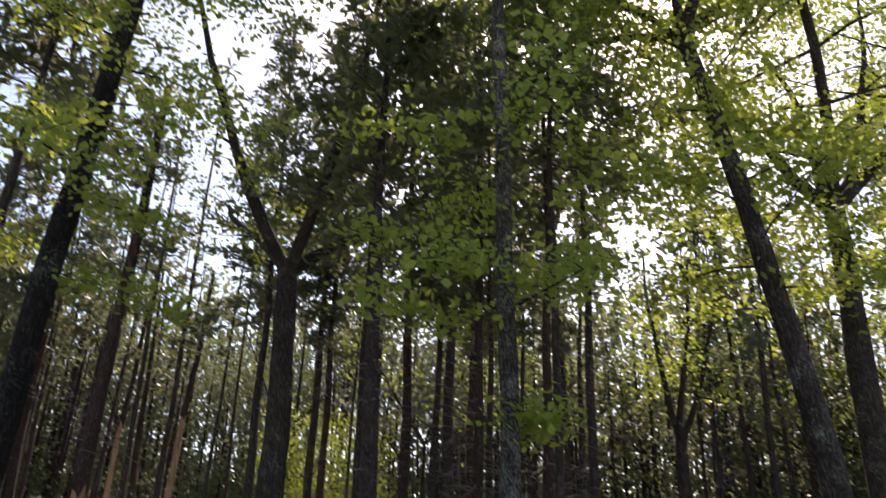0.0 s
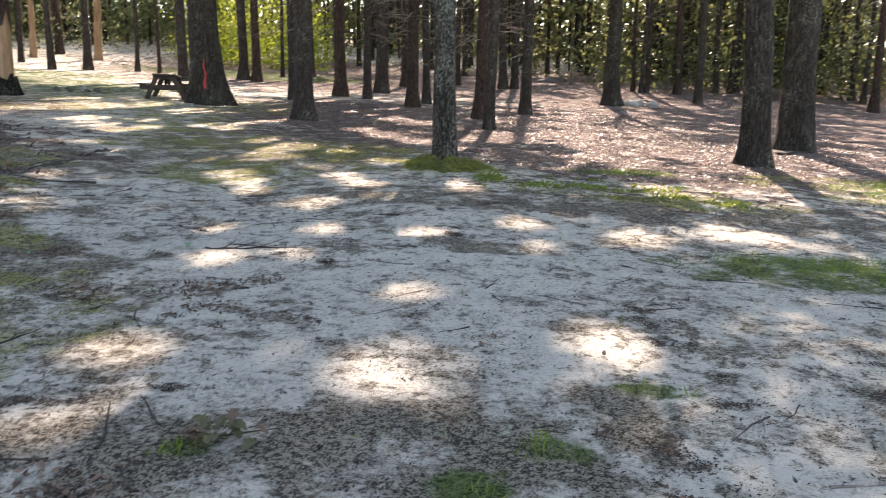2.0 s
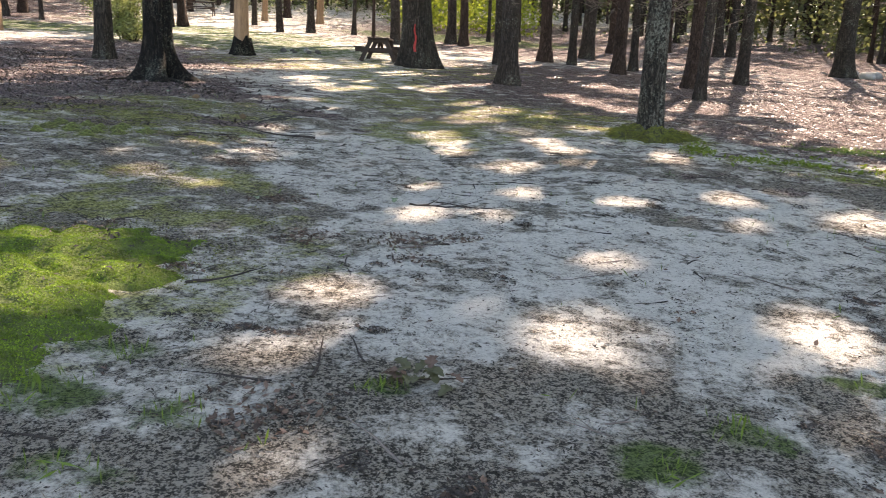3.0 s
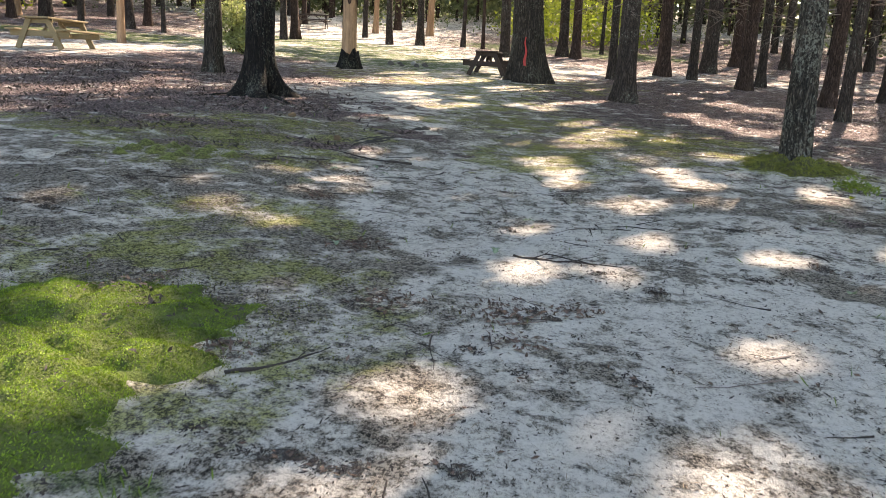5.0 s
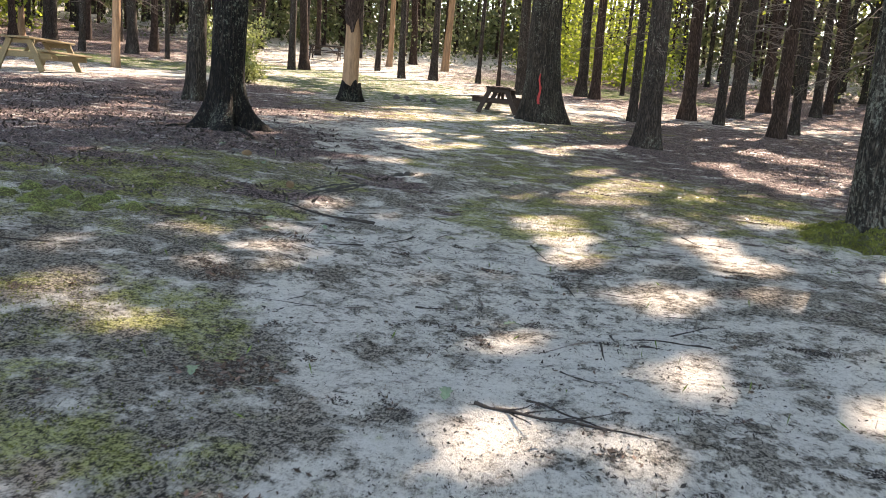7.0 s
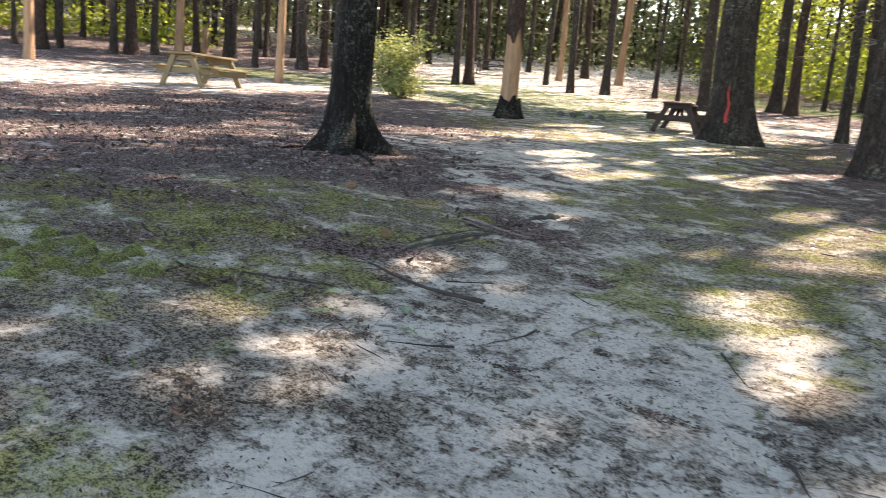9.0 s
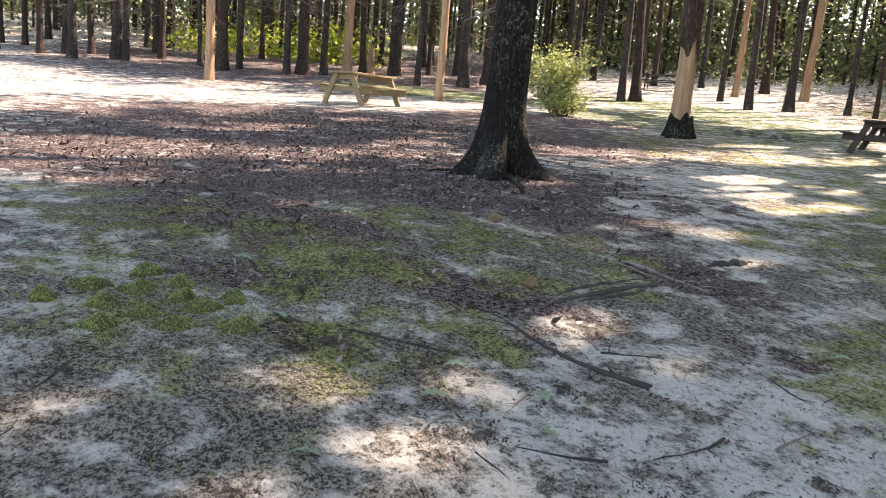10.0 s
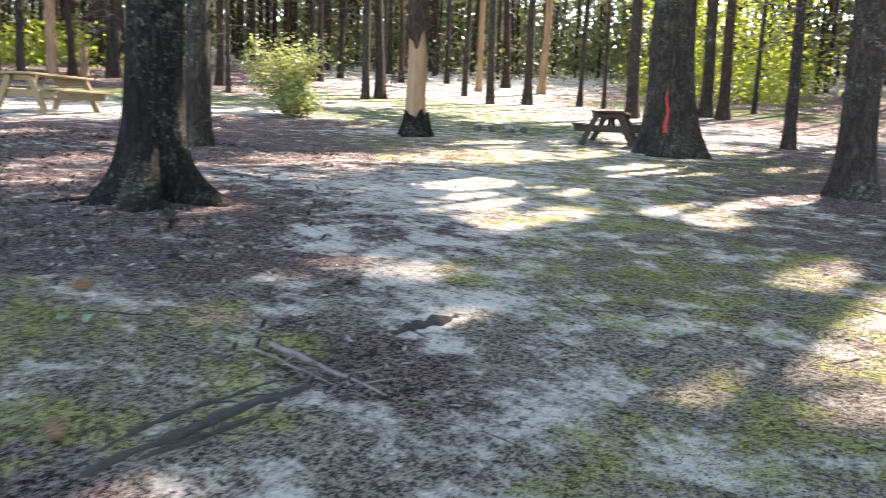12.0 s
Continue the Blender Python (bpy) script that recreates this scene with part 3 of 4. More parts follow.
def oak(x, y, r, label, h=13.0, fork=6.0, lean=(0, 0), bend=(0, 0), bark_mat=None, sides=22, rings=40, flare=0.6, lobes=5, limbs=5, spread=4.0, per=60, size=0.17, seed=1, low=(), leaf_mat=None, clump=0.55, top=0.62, rise=0.9, ridge=0.06, reach=0.35):
    rng = random.Random(seed)
    t = thing("oak_tree", x, y, label, "tree", "broad-leaved trees")
    at = trunk_line(lean, bend, h, seed, 0.035)
    part("trunk", trunk_mesh("trunk", at, r, fork, z1=fork, sides=sides, rings=rings, flare=flare, lobes=lobes, seed=seed, top=top, ridge=ridge, reach=reach), bark_mat or BARK_OAK, t)
    lines, tips, mains = [], [], []
    cx, cy = at(fork)
    for i in range(limbs):
        ang = 2 * math.pi * (i + rng.uniform(-0.2, 0.2)) / limbs + seed
        main = limb(rng, (cx, cy, fork - r * 0.4), (math.cos(ang) * 0.75, math.sin(ang) * 0.75, rise * rng.uniform(0.8, 1.4)), (h - fork) * rng.uniform(0.9, 1.25), r * top * 0.72, 8, 0.1, 0.14, 0.18)
        mains.append(main)
        for k in range(2, 9):
            p = main[k]
            for _ in range(2):
                a2 = rng.uniform(0, 2 * math.pi)
                sub = limb(rng, p[:3], (math.cos(a2), math.sin(a2), rng.uniform(-0.25, 0.6)), spread * rng.uniform(0.35, 0.8), max(p[3] * 0.4, 0.014), 5, -0.1, 0.2, 0.2)
                lines.append(sub)
                tips += [q[:3] for q in sub[2:]]
    low_tips = []
    for z, ang, ln in low:
        cx, cy = at(z)
        a = radians(ang)
        sub = limb(rng, (cx, cy, z), (math.cos(a), math.sin(a), 0.25), ln, 0.028, 6, -0.15, 0.12, 0.2)
        lines.append(sub)
        for q in sub[2:]:
            low_tips.append(q[:3])
            a2 = rng.uniform(0, 2 * math.pi)
            s2 = limb(rng, q[:3], (math.cos(a2), math.sin(a2), 0.1), ln * 0.3, 0.009, 3, -0.1, 0.2, 0.3)
            lines.append(s2)
            low_tips += [w[:3] for w in s2[1:]]
    for main in cleared(mains, t.location, 7):
        part("limb", tubes("limb", [main], 8), bark_mat or BARK_OAK, t)
    stuff(part("branch_wood", tubes("branch_wood", cleared(lines, t.location), 4 if sides > 10 else 3), bark_mat or BARK_OAK, t))
    if low_tips:
        c, a, b, ln, wd = broad_crown(rng, low_tips, max(6, per // 2), 0.26, size)
        keep = lit_gaps(c, t.location)
        # brighter leaf colour than the crown's, painting in the glow of backlight
        part("low_foliage", leaves_mesh("low_foliage", c[keep], a[keep], b[keep], ln[keep], wd[keep]), LIGHT_LEAF, t, "leaves on low branches in a brighter, backlit-toned green")
    c, a, b, ln, wd = broad_crown(rng, tips, per, clump, size)
    keep = lit_gaps(c, t.location)
    part("crown", leaves_mesh("crown", c[keep], a[keep], b[keep], ln[keep], wd[keep]), leaf_mat or OAK_LEAF, t, "backlit green leaves")
    return t


# ---- trees beside the path ----
oak(1.05, 10.4, 0.152, "slender tree with lichen-mottled grey bark and a mossy foot", h=17, fork=11.0, lean=(-0.012, 0), bark_mat=BARK_LICHEN, flare=0.35, limbs=5, spread=3.6,
    per=46, size=0.15, seed=3, clump=0.4, low=[(2.9, 20, 0.7), (4.3, 200, 2.0), (4.6, -60, 2.4), (5.2, 40, 2.2), (5.8, 170, 2.6), (6.0, -20, 3.0), (6.6, 100, 2.2), (7.0, 220, 2.6), (7.2, -80, 2.6), (5.0, -120, 1.8)])
oak(6.6, 12.5, 0.24, "tall leaning oak with furrowed grey bark", h=19, fork=11.5, lean=(-0.075, 0.0), bend=(-0.15, 0.0), flare=0.45, limbs=6, spread=5.0, per=52, size=0.155, seed=5, clump=0.42,
    low=[(6.0 + 0.42 * k, (137 * k) % 360, 2.4 + 0.35 * (k % 4)) for k in range(14)])
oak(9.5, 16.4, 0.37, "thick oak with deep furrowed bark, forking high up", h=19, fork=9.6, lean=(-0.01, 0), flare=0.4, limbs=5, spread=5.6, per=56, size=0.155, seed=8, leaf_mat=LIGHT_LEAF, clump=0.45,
    low=[(6.4 + 0.4 * k, (151 * k) % 360, 2.6 + 0.4 * (k % 4)) for k in range(10)])
red_tree = oak(-4.5, 22.2, 0.41, "massive forked tree with a red paint mark near its foot", h=19, fork=9.0, lean=(-0.035, 0), flare=0.65, lobes=6, limbs=4, spread=4.6, per=48, size=0.155, seed=12, bark_mat=BARK_OAK, clump=0.45, top=0.75, reach=0.6)
oak(-6.8, 11.88, 0.228, "dark lichen-spotted tree with a wide flared root foot", h=18, fork=11.5, lean=(0.045, 0), bend=(0.02, 0), bark_mat=BARK_DARK, sides=40, rings=64, flare=1.5, lobes=5, limbs=5,
    spread=4.0, per=44, size=0.15, seed=17, clump=0.45, reach=0.24, top=0.8, low=[(5.0 + 0.55 * k, (143 * k) % 360, 2.2 + 0.4 * (k % 3)) for k in range(11)])
oak(10.3, 32.7, 0.36, "brown tree forked at mid height", h=15, fork=5.6, lean=(0.02, 0), limbs=3, spread=3.5, per=13, size=0.24, seed=21, clump=0.5, rise=1.4, leaf_mat=LIGHT_LEAF)
oak(24.5, 25.4, 0.36, "bent woodland tree with grey bark", h=17, fork=10.5, lean=(-0.06, 0), limbs=4, spread=3.5, per=13, size=0.24, seed=22, clump=0.5, leaf_mat=LIGHT_LEAF)

oak(22.2, 27.2, 0.17, "slim dark tree in the eastern wood", h=16, fork=9.5, lean=(0.02, 0), limbs=3, spread=3.0, per=10, size=0.24, seed=24, clump=0.5, leaf_mat=LIGHT_LEAF)

NEAR_PINES = [(-1.5, 18.0, 0.255), (3.1, 21.8, 0.20), (2.8, 18.0, 0.135), (5.1, 25.2, 0.22), (1.4, 26.2, 0.24), (2.0, 28.2, 0.16), (-2.6, 26.3, 0.15), (-1.15, 30.2, 0.27),
              (-0.15, 29.4, 0.18), (0.45, 34.0, 0.34), (1.7, 39.0, 0.27), (3.8, 39.2, 0.22), (-6.0, 37.5, 0.27), (-5.25, 36.6, 0.24), (-8.0, 34.2, 0.26), (-10.6, 16.3, 0.235)]
for i, (x, y, r) in enumerate(NEAR_PINES):
    near = y < 23
    tone = BARK_OAK if i == 15 else (BARK_RED if i % 3 == 1 else BARK_PINE)
    pine(x, y, r, "straight pine with dark bark and bare dead lower branches", h=(20 if y < 24 else 25) + (i * 7 % 5), base=9.0 + (i * 3 % 4), lean=(((i * 13) % 7 - 3) * 0.006, 0), bark_mat=tone,
         sides=24 if near else 14, rings=36 if near else 20, seed=40 + i, boughs=105, per=50, size=0.46, reach=3.4, dead=90)

# the peeled tree: bark foot, bare wood, bark again
def peeled(x, y, r, label, lo, hi, h=15.0, lean=(0, 0), seed=1, crown=True):
    rng = random.Random(seed)
    t = thing("tan_trunk_pine_tree", x, y, label, "tree", "pines")
    at = trunk_line(lean, (0, 0), h, seed, 0.03)
    part("trunk", trunk_mesh("trunk", at, r * 0.9, h, sides=20, rings=40, flare=0.3, seed=seed, top=0.45, ridge=0.06), BARE_WOOD, t, "tan trunk, bare wood where the bark is stripped")
    if lo > 0:
        part("bark_foot", trunk_mesh("bark_foot", at, r * 0.98, h, z1=lo, sides=24, rings=12, flare=0.7, seed=seed, top=0.45, grow=0.012, ragged=(0, 0.16)), BARK_DARK, t, "dark bark left round the foot")
    if hi < h:
        part("upper_bark", trunk_mesh("upper_bark", at, r * 0.98, h, z0=hi, sides=24, rings=30, flare=0.0, seed=seed, top=0.45, grow=0.012, ragged=(0.3, 0)), BARK_RED, t, "dark reddish bark")
    lines, c, a, b, ln, wd = needle_crown(rng, at, h, 8, 36, 2.2, 40, 0.34)
    keep = lit_gaps(c, t.location)
    part("crown", leaves_mesh("crown", c[keep], a[keep], b[keep], ln[keep], wd[keep]), NEEDLES, t)
    stuff(part("dead_wood", tubes("dead_wood", cleared(lines + dead_limbs(rng, at, r, 2.6, 9, 30, 1.5), t.location), 3), GREY_TWIG, t))
    return t


peeled(-9.6, 21.5, 0.235, "pine stripped of bark along its lower trunk", 0.42, 1.85, lean=(0.02, 0), seed=71)
# two pines in the same tan trunk colour over their full height
peeled(-25.7, 18.9, 0.175, "pale tan-trunked pine in the sunny clearing", 0, 15.0, seed=72, lean=(0.01, 0))
peeled(-18.8, 23.1, 0.145, "pale tan-trunked pine behind the picnic table", 0, 15.0, seed=73, lean=(0.03, 0))
peeled(-14.9, 44.2, 0.22, "distant pine with tan peeled trunk", 0, 6.0, seed=74, lean=(0.05, 0))
peeled(-17.6, 42.6, 0.17, "distant pine with tan peeled trunk", 0, 5.0, seed=75, lean=(0.04, 0))
peeled(-29.5, 27.9, 0.22, "distant pine with tan peeled trunk", 0, 9.0, seed=76, lean=(0.02, 0))

# red paint mark on the massive tree
def paint_mark():
    verts, faces = [], []
    at = trunk_line((-0.035, 0), (0, 0), 19.0, 12, 0.035)
    n = 16
    for i in range(n + 1):
        z = 0.42 + 0.75 * i / n
        cx, cy = at(z)
        rr = 0.41 * (1 - 0.25 * z / 9.0) * (1 + 0.65 * math.exp(-z / 0.6) * 1.15) + 0.012
        w = (0.075 - 0.045 * i / n) * (1 + 0.9 * noise.noise(Vector((z * 14, 0, 0)))) / rr
        mid = -1.5 - 0.04 * math.sin(i * 0.6)
        for k in range(4):
            a = mid + (k - 1.5) / 3 * w
            verts.append((cx + rr * math.cos(a), cy + rr * math.sin(a), z))
    for i in range(n):
        for k in range(3):
            faces.append((i * 4 + k, i * 4 + k + 1, i * 4 + k + 5, i * 4 + k + 4))
    part("paint_mark", mesh_from("paint_mark", verts, faces), RED_PAINT, red_tree, "bright red sprayed paint stripe")


paint_mark()

# moss cushion round the foot of the slender tree
def cushion(name, x, y, rx, ry, h, label, seed, blades, length, hair, bare=-1.0, lumps=6.0, bed=None):
    """A lumpy bed of moss with a frayed edge; bare is how much of it is worn through to soil."""
    t = thing(name, x, y, label, "moss", kind="stuff")

    def height(px, py, q):
        lump = 0.75 + 0.55 * noise.noise(Vector((px * lumps, py * lumps, seed))) + 0.4 * noise.noise(Vector((px * lumps * 2.4, py * lumps * 2.4, seed)))
        worn = noise.noise(Vector((px * 2.1, py * 3.4, seed + 3.0)))
        lump *= 1 - 0.6 * max(0.0, min(1.0, (bare + 0.1 - worn) * 8))
        return ground_at(x + px, y + py) - t.location.z + h * (1 - q ** 2) * lump - 0.014 * q, worn

    def edge(a):
        return 1 + 0.45 * noise.noise(Vector((math.cos(a) * 1.7, math.sin(a) * 1.7, seed))) + 0.22 * noise.noise(Vector((math.cos(a) * 6, math.sin(a) * 6, seed)))

    verts, faces = [], []
    n, m = 72, 30
    for j in range(m + 1):
        q = j / m
        for i in range(n):
            a = 2 * math.pi * i / n
            px, py = rx * q * edge(a) * math.cos(a), ry * q * edge(a) * math.sin(a)
            verts.append((px, py, height(px, py, q)[0]))
    for j in range(m):
        for i in range(n):
            faces.append((j * n + i, j * n + (i + 1) % n, (j + 1) * n + (i + 1) % n, (j + 1) * n + i))
    me = mesh_from("bed", verts, faces)
    me.shade_smooth()
    part("bed", me, bed or MOSS_BED, t)
    rs = np.random.RandomState(seed)
    c = []
    while len(c) < blades:
        a, q = rs.uniform(0, 2 * math.pi), math.sqrt(rs.uniform(0, 1.25))
        if q > 0.85 and rs.uniform() < (q - 0.85) * 4:
            continue
        px, py = rx * q * edge(a) * math.cos(a), ry * q * edge(a) * math.sin(a)
        z, worn = height(px, py, min(q, 1.0))
        if rs.uniform() < (bare + 0.08 - worn) * 7:
            continue
        c.append((px, py, z))
    c = np.array(c)
    a = unit(rs.normal(size=(blades, 3)) * np.array([0.6, 0.6, 0.2]) + np.array([0, 0, 0.8]))
    b = unit(np.cross(a, unit(rs.normal(size=(blades, 3)))))
    part("hair", leaves_mesh("hair", c + a * length * 0.3, a, b, length * rs.uniform(0.5, 1.2, blades), length * 0.42 * rs.uniform(0.6, 1.2, blades)), hair, t)


# dark bed and dark noise patches paint shaded hollows into the moss colour
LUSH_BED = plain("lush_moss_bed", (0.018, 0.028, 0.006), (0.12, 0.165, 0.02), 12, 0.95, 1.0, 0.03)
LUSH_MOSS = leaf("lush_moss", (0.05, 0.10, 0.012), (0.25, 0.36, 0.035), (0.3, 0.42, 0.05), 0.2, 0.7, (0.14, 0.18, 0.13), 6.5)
MOSS_BED = plain("moss_bed", (0.022, 0.024, 0.010), (0.10, 0.095, 0.032), 18, 0.95, 0.8, 0.02)
cushion("moss_cushion", 1.02, 10.3, 0.62, 0.5, 0.15, "yellow-green moss cushion round the tree foot", 5, 9000, 0.03, MOSS_HAIR)
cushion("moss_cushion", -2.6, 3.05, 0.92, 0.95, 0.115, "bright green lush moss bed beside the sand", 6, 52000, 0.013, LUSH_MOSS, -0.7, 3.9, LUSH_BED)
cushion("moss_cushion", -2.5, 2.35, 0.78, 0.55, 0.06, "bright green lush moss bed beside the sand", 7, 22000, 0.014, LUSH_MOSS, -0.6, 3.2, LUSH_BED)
CUSHION_MOSS = leaf("cushion_moss", (0.12, 0.15, 0.04), (0.32, 0.36, 0.12), (0.3, 0.36, 0.1), 0.2, 0.7)
for k in range(13):
    u = 0.16 + 0.035 * k
    cushion("moss_cushion", -4.75 + u * math.sin(k * 2.4), 6.98 + u * 0.8 * math.cos(k * 2.4), 0.075 + 0.012 * (k % 3), 0.07 + 0.012 * (k % 4), 0.06,
            "small round cushion of olive moss on the ground", 90 + k, 900, 0.012, CUSHION_MOSS)

# ---- the pine wood around ----
MID_PINES = [(-14.0, 35.7, 0.18), (-11.1, 38.3, 0.12), (-10.0, 38.0, 0.10), (-16.6, 38.8, 0.15), (-18.0, 32.8, 0.18),
             (-17.9, 33.7, 0.23), (-19.0, 35.8, 0.12), (-24.0, 29.9, 0.26), (-25.0, 32.4, 0.2), (-22.0, 29.6, 0.1), (-24.7, 27.8, 0.15), (-22.9, 44.1, 0.17), (-26.2, 43.1, 0.18),
             (-12.9, 37.0, 0.2), (-17.7, 46.5, 0.25), (-21.1, 46.1, 0.17)]
WEST_PINES = [(-30.6, 22.2, 0.28), (-31.6, 23.6, 0.15), (-29.3, 24.5, 0.17), (-29.4, 25.4, 0.29), (-29.4, 26.5, 0.18), (-38.2, 15.0, 0.14), (-38.2, 15.8, 0.25), (-42.1, 17.3, 0.16),
              (-41.0, 18.0, 0.16), (-36.7, 17.2, 0.16), (-37.0, 18.3, 0.13), (-34.5, 17.7, 0.21), (-37.4, 19.6, 0.15), (-35.0, 19.7, 0.26), (-34.5, 19.9, 0.16), (-36.2, 22.3, 0.17),
              (-32.6, 22.3, 0.12), (-29.3, 30.8, 0.2), (-29.7, 33.4, 0.15), (-37.8, 28.7, 0.16), (-29.4, 30.6, 0.2), (-29.2, 28.6, 0.18)]
EAST_PINES = [(-4.6, 41.0, 0.11), (-3.2, 42.5, 0.2), (4.6, 42.0, 0.2), (7.0, 41.2, 0.26), (7.7, 41.6, 0.24), (14.8, 43.0, 0.13), (15.0, 42.3, 0.13), (15.4, 42.4, 0.16), (16.9, 41.7, 0.22),
              (15.6, 35.9, 0.22), (19.8, 43.3, 0.2), (20.8, 43.5, 0.2), (26.2, 40.3, 0.17), (25.7, 38.5, 0.16), (22.9, 33.4, 0.22), (27.4, 37.9, 0.28), (28.9, 38.6, 0.15), (34.8, 41.9, 0.28)]


def grove(table, seed, label):
    for i, (x, y, r) in enumerate(table):
        k = (i * 5 + seed) % 9
        pine(x, y, r, label, h=23 + k % 6, base=7.0 + k * 0.5, lean=((k - 4) * 0.008, 0), bark_mat=(BARK_RED if k % 3 == 0 else BARK_PINE), sides=12, rings=16, seed=seed * 100 + i,
             boughs=34, per=26, size=0.68, reach=3.0, dead=36, needles=NEEDLES_BLUE if k % 2 else NEEDLES)


grove(MID_PINES, 2, "slim pine at the edge of the clearing")
grove(WEST_PINES, 3, "straight dark pine in the western stand")
grove(EAST_PINES, 5, "slim shaded pine deep in the wood")


def far_wood():
    """Further trees, copies of a few, past the ones that can be told apart."""
    rng = random.Random(9)
    kinds = []
    kinds.append(pine(27, 58, 0.18, "distant pine branched almost to the ground", h=17, base=1.6, sides=7, rings=8, seed=930, boughs=56, per=20, size=0.9, reach=3.0, dead=0, needles=NEEDLES, group="distant wood"))
    for i in range(3):
        kinds.append(pine(0, 60 + i * 9, 0.2, "distant pine of the surrounding wood", h=25 + i, base=7.0 + i * 2, sides=7, rings=8, seed=900 + i, boughs=26, per=16, size=0.9, reach=3.0, dead=16, needles=NEEDLES_BLUE, group="distant wood"))
    for i in range(3):
        k = oak(12 + i * 6, 62 + i * 5, 0.17, "distant leafy tree of the surrounding wood", h=16 + i * 2, fork=4 + i, sides=8, rings=10, limbs=4, spread=4.0, per=4, size=0.36, seed=950 + i, clump=0.7,
                leaf_mat=(LIGHT_LEAF, FAR_LEAF, OAK_LEAF)[i])
        tagged(k, group="distant wood")
        kinds.append(k)
    done = 0
    while done < 220:
        a = radians(rng.uniform(-75, 82))
        d = rng.uniform(46 if a < 0.1 or a > 0.7 else 54, 92)
        x, y = -1 - math.sin(a) * d, 4 + math.cos(a) * d
        leafy = rng.random() < (0.55 if a < 0.35 else 0.25)
        src = kinds[rng.randint(4, 6) if leafy else (0 if rng.random() < (0.4 if a < -0.1 else 0.12) else rng.randint(1, 3))]
        copy_thing(src, pose(x, y, ground_at(x, y) - 0.05, 0, 0, rng.uniform(0, 360)))
        done += 1
    for _ in range(50):
        a = radians(rng.uniform(28, 80))
        d = rng.uniform(42, 66)
        x, y = -1 - math.sin(a) * d, 4 + math.cos(a) * d
        copy_thing(kinds[rng.randint(1, 3)], pose(x, y, ground_at(x, y) - 0.05, 0, 0, rng.uniform(0, 360)))
    for _ in range(22):
        a = radians(rng.uniform(95, 265))
        d = rng.uniform(38, 75)
        x, y = -1 - math.sin(a) * d, 2 + math.cos(a) * d
        copy_thing(kinds[rng.randint(1, 6)], pose(x, y, ground_at(x, y) - 0.05, 0, 0, rng.uniform(0, 360)))


far_wood()


def far_trunks():
    """Slim stems and bare twigs deep in the wood, too many and too far to tell apart."""
    rng = random.Random(404)
    stems, twigs = [], []
    for _ in range(420):
        a = radians(rng.uniform(-72, 84))
        d = rng.uniform(52, 78)
        x, y = -1 - math.sin(a) * d, 4 + math.cos(a) * d
        z, h, r = gz(x, y) - 0.2, rng.uniform(12, 20), rng.uniform(0.08, 0.2)
        lean = rng.uniform(-0.05, 0.05)
        stems.append([(x + lean * h * k / 4, y, z + h * k / 4, r * (1 - 0.18 * k)) for k in range(5)])
        for _ in range(9):
            k = rng.uniform(0.12, 0.6) * h
            b = rng.uniform(0, 2 * math.pi)
            twigs.append(limb(rng, (x + lean * k, y, z + k), (math.cos(b), math.sin(b), rng.uniform(-0.3, 0.2)), rng.uniform(0.8, 2.4), 0.035, 3, -0.3, 0.2, 0.4))
    tagged(part("far_trunks", tubes("far_trunks", stems, 5), BARK_RED), "slim dark stems deep in the wood", "trees", kind="stuff")
    tagged(part("far_twigs", tubes("far_twigs", twigs, 3), GREY_TWIG), "bare brown twigs deep in the wood", "trees", kind="stuff")


far_trunks()


def thicket(name, label, arc, dist, high, count, size, mat, seed):
    """Undergrowth and the far edge of the wood: clumps of leaves."""
    rs = np.random.RandomState(seed)
    clumps = count // 40
    a = np.radians(rs.uniform(arc[0], arc[1], clumps))
    d = rs.uniform(dist[0], dist[1], clumps)
    z = rs.uniform(0, 1, clumps) ** 1.5 * high
    p = np.stack([-1 - np.sin(a) * d, 4 + np.cos(a) * d, z], axis=1)
    p[:, 2] += np.array([gz(x, y) for x, y, _ in p])
    c = np.repeat(p, 40, axis=0)
    n = len(c)
    c = c + rs.normal(size=(n, 3)) * np.array([1.1, 1.1, 0.7]) * (0.45 + size * 1.6)
    ax = unit(rs.normal(size=(n, 3)))
    b = unit(np.cross(ax, unit(rs.normal(size=(n, 3)))))
    s = size * rs.uniform(0.6, 1.4, n)
    ob = part(name, leaves_mesh(name, c, ax, b, s, s * 0.6), mat)
    tagged(ob, label, "undergrowth", kind="stuff")


thicket("far_woods", "leafy edge of the distant wood in a pale haze colour", (-85, 90), (76, 105), 24, 90000, 0.82, FAR_LEAF, 31)
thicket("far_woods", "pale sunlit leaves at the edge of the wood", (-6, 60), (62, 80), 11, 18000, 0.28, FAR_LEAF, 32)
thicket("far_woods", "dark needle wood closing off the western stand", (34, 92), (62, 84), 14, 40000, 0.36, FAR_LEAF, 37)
thicket("far_woods", "dark needle wood closing off the eastern stand", (-80, 4), (62, 84), 16, 30000, 0.6, NEEDLES, 38)
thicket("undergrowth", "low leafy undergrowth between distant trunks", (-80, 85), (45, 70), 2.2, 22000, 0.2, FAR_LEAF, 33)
thicket("undergrowth", "bright yellow-green saplings behind the massive tree", (3, 12), (42, 52), 7, 13000, 0.2, LIGHT_LEAF, 34)
thicket("undergrowth", "shaded leafy undergrowth of the eastern wood", (-60, -18), (42, 62), 10, 30000, 0.28, NEEDLES, 35)
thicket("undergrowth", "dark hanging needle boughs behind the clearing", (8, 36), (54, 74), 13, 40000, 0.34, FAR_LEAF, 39)
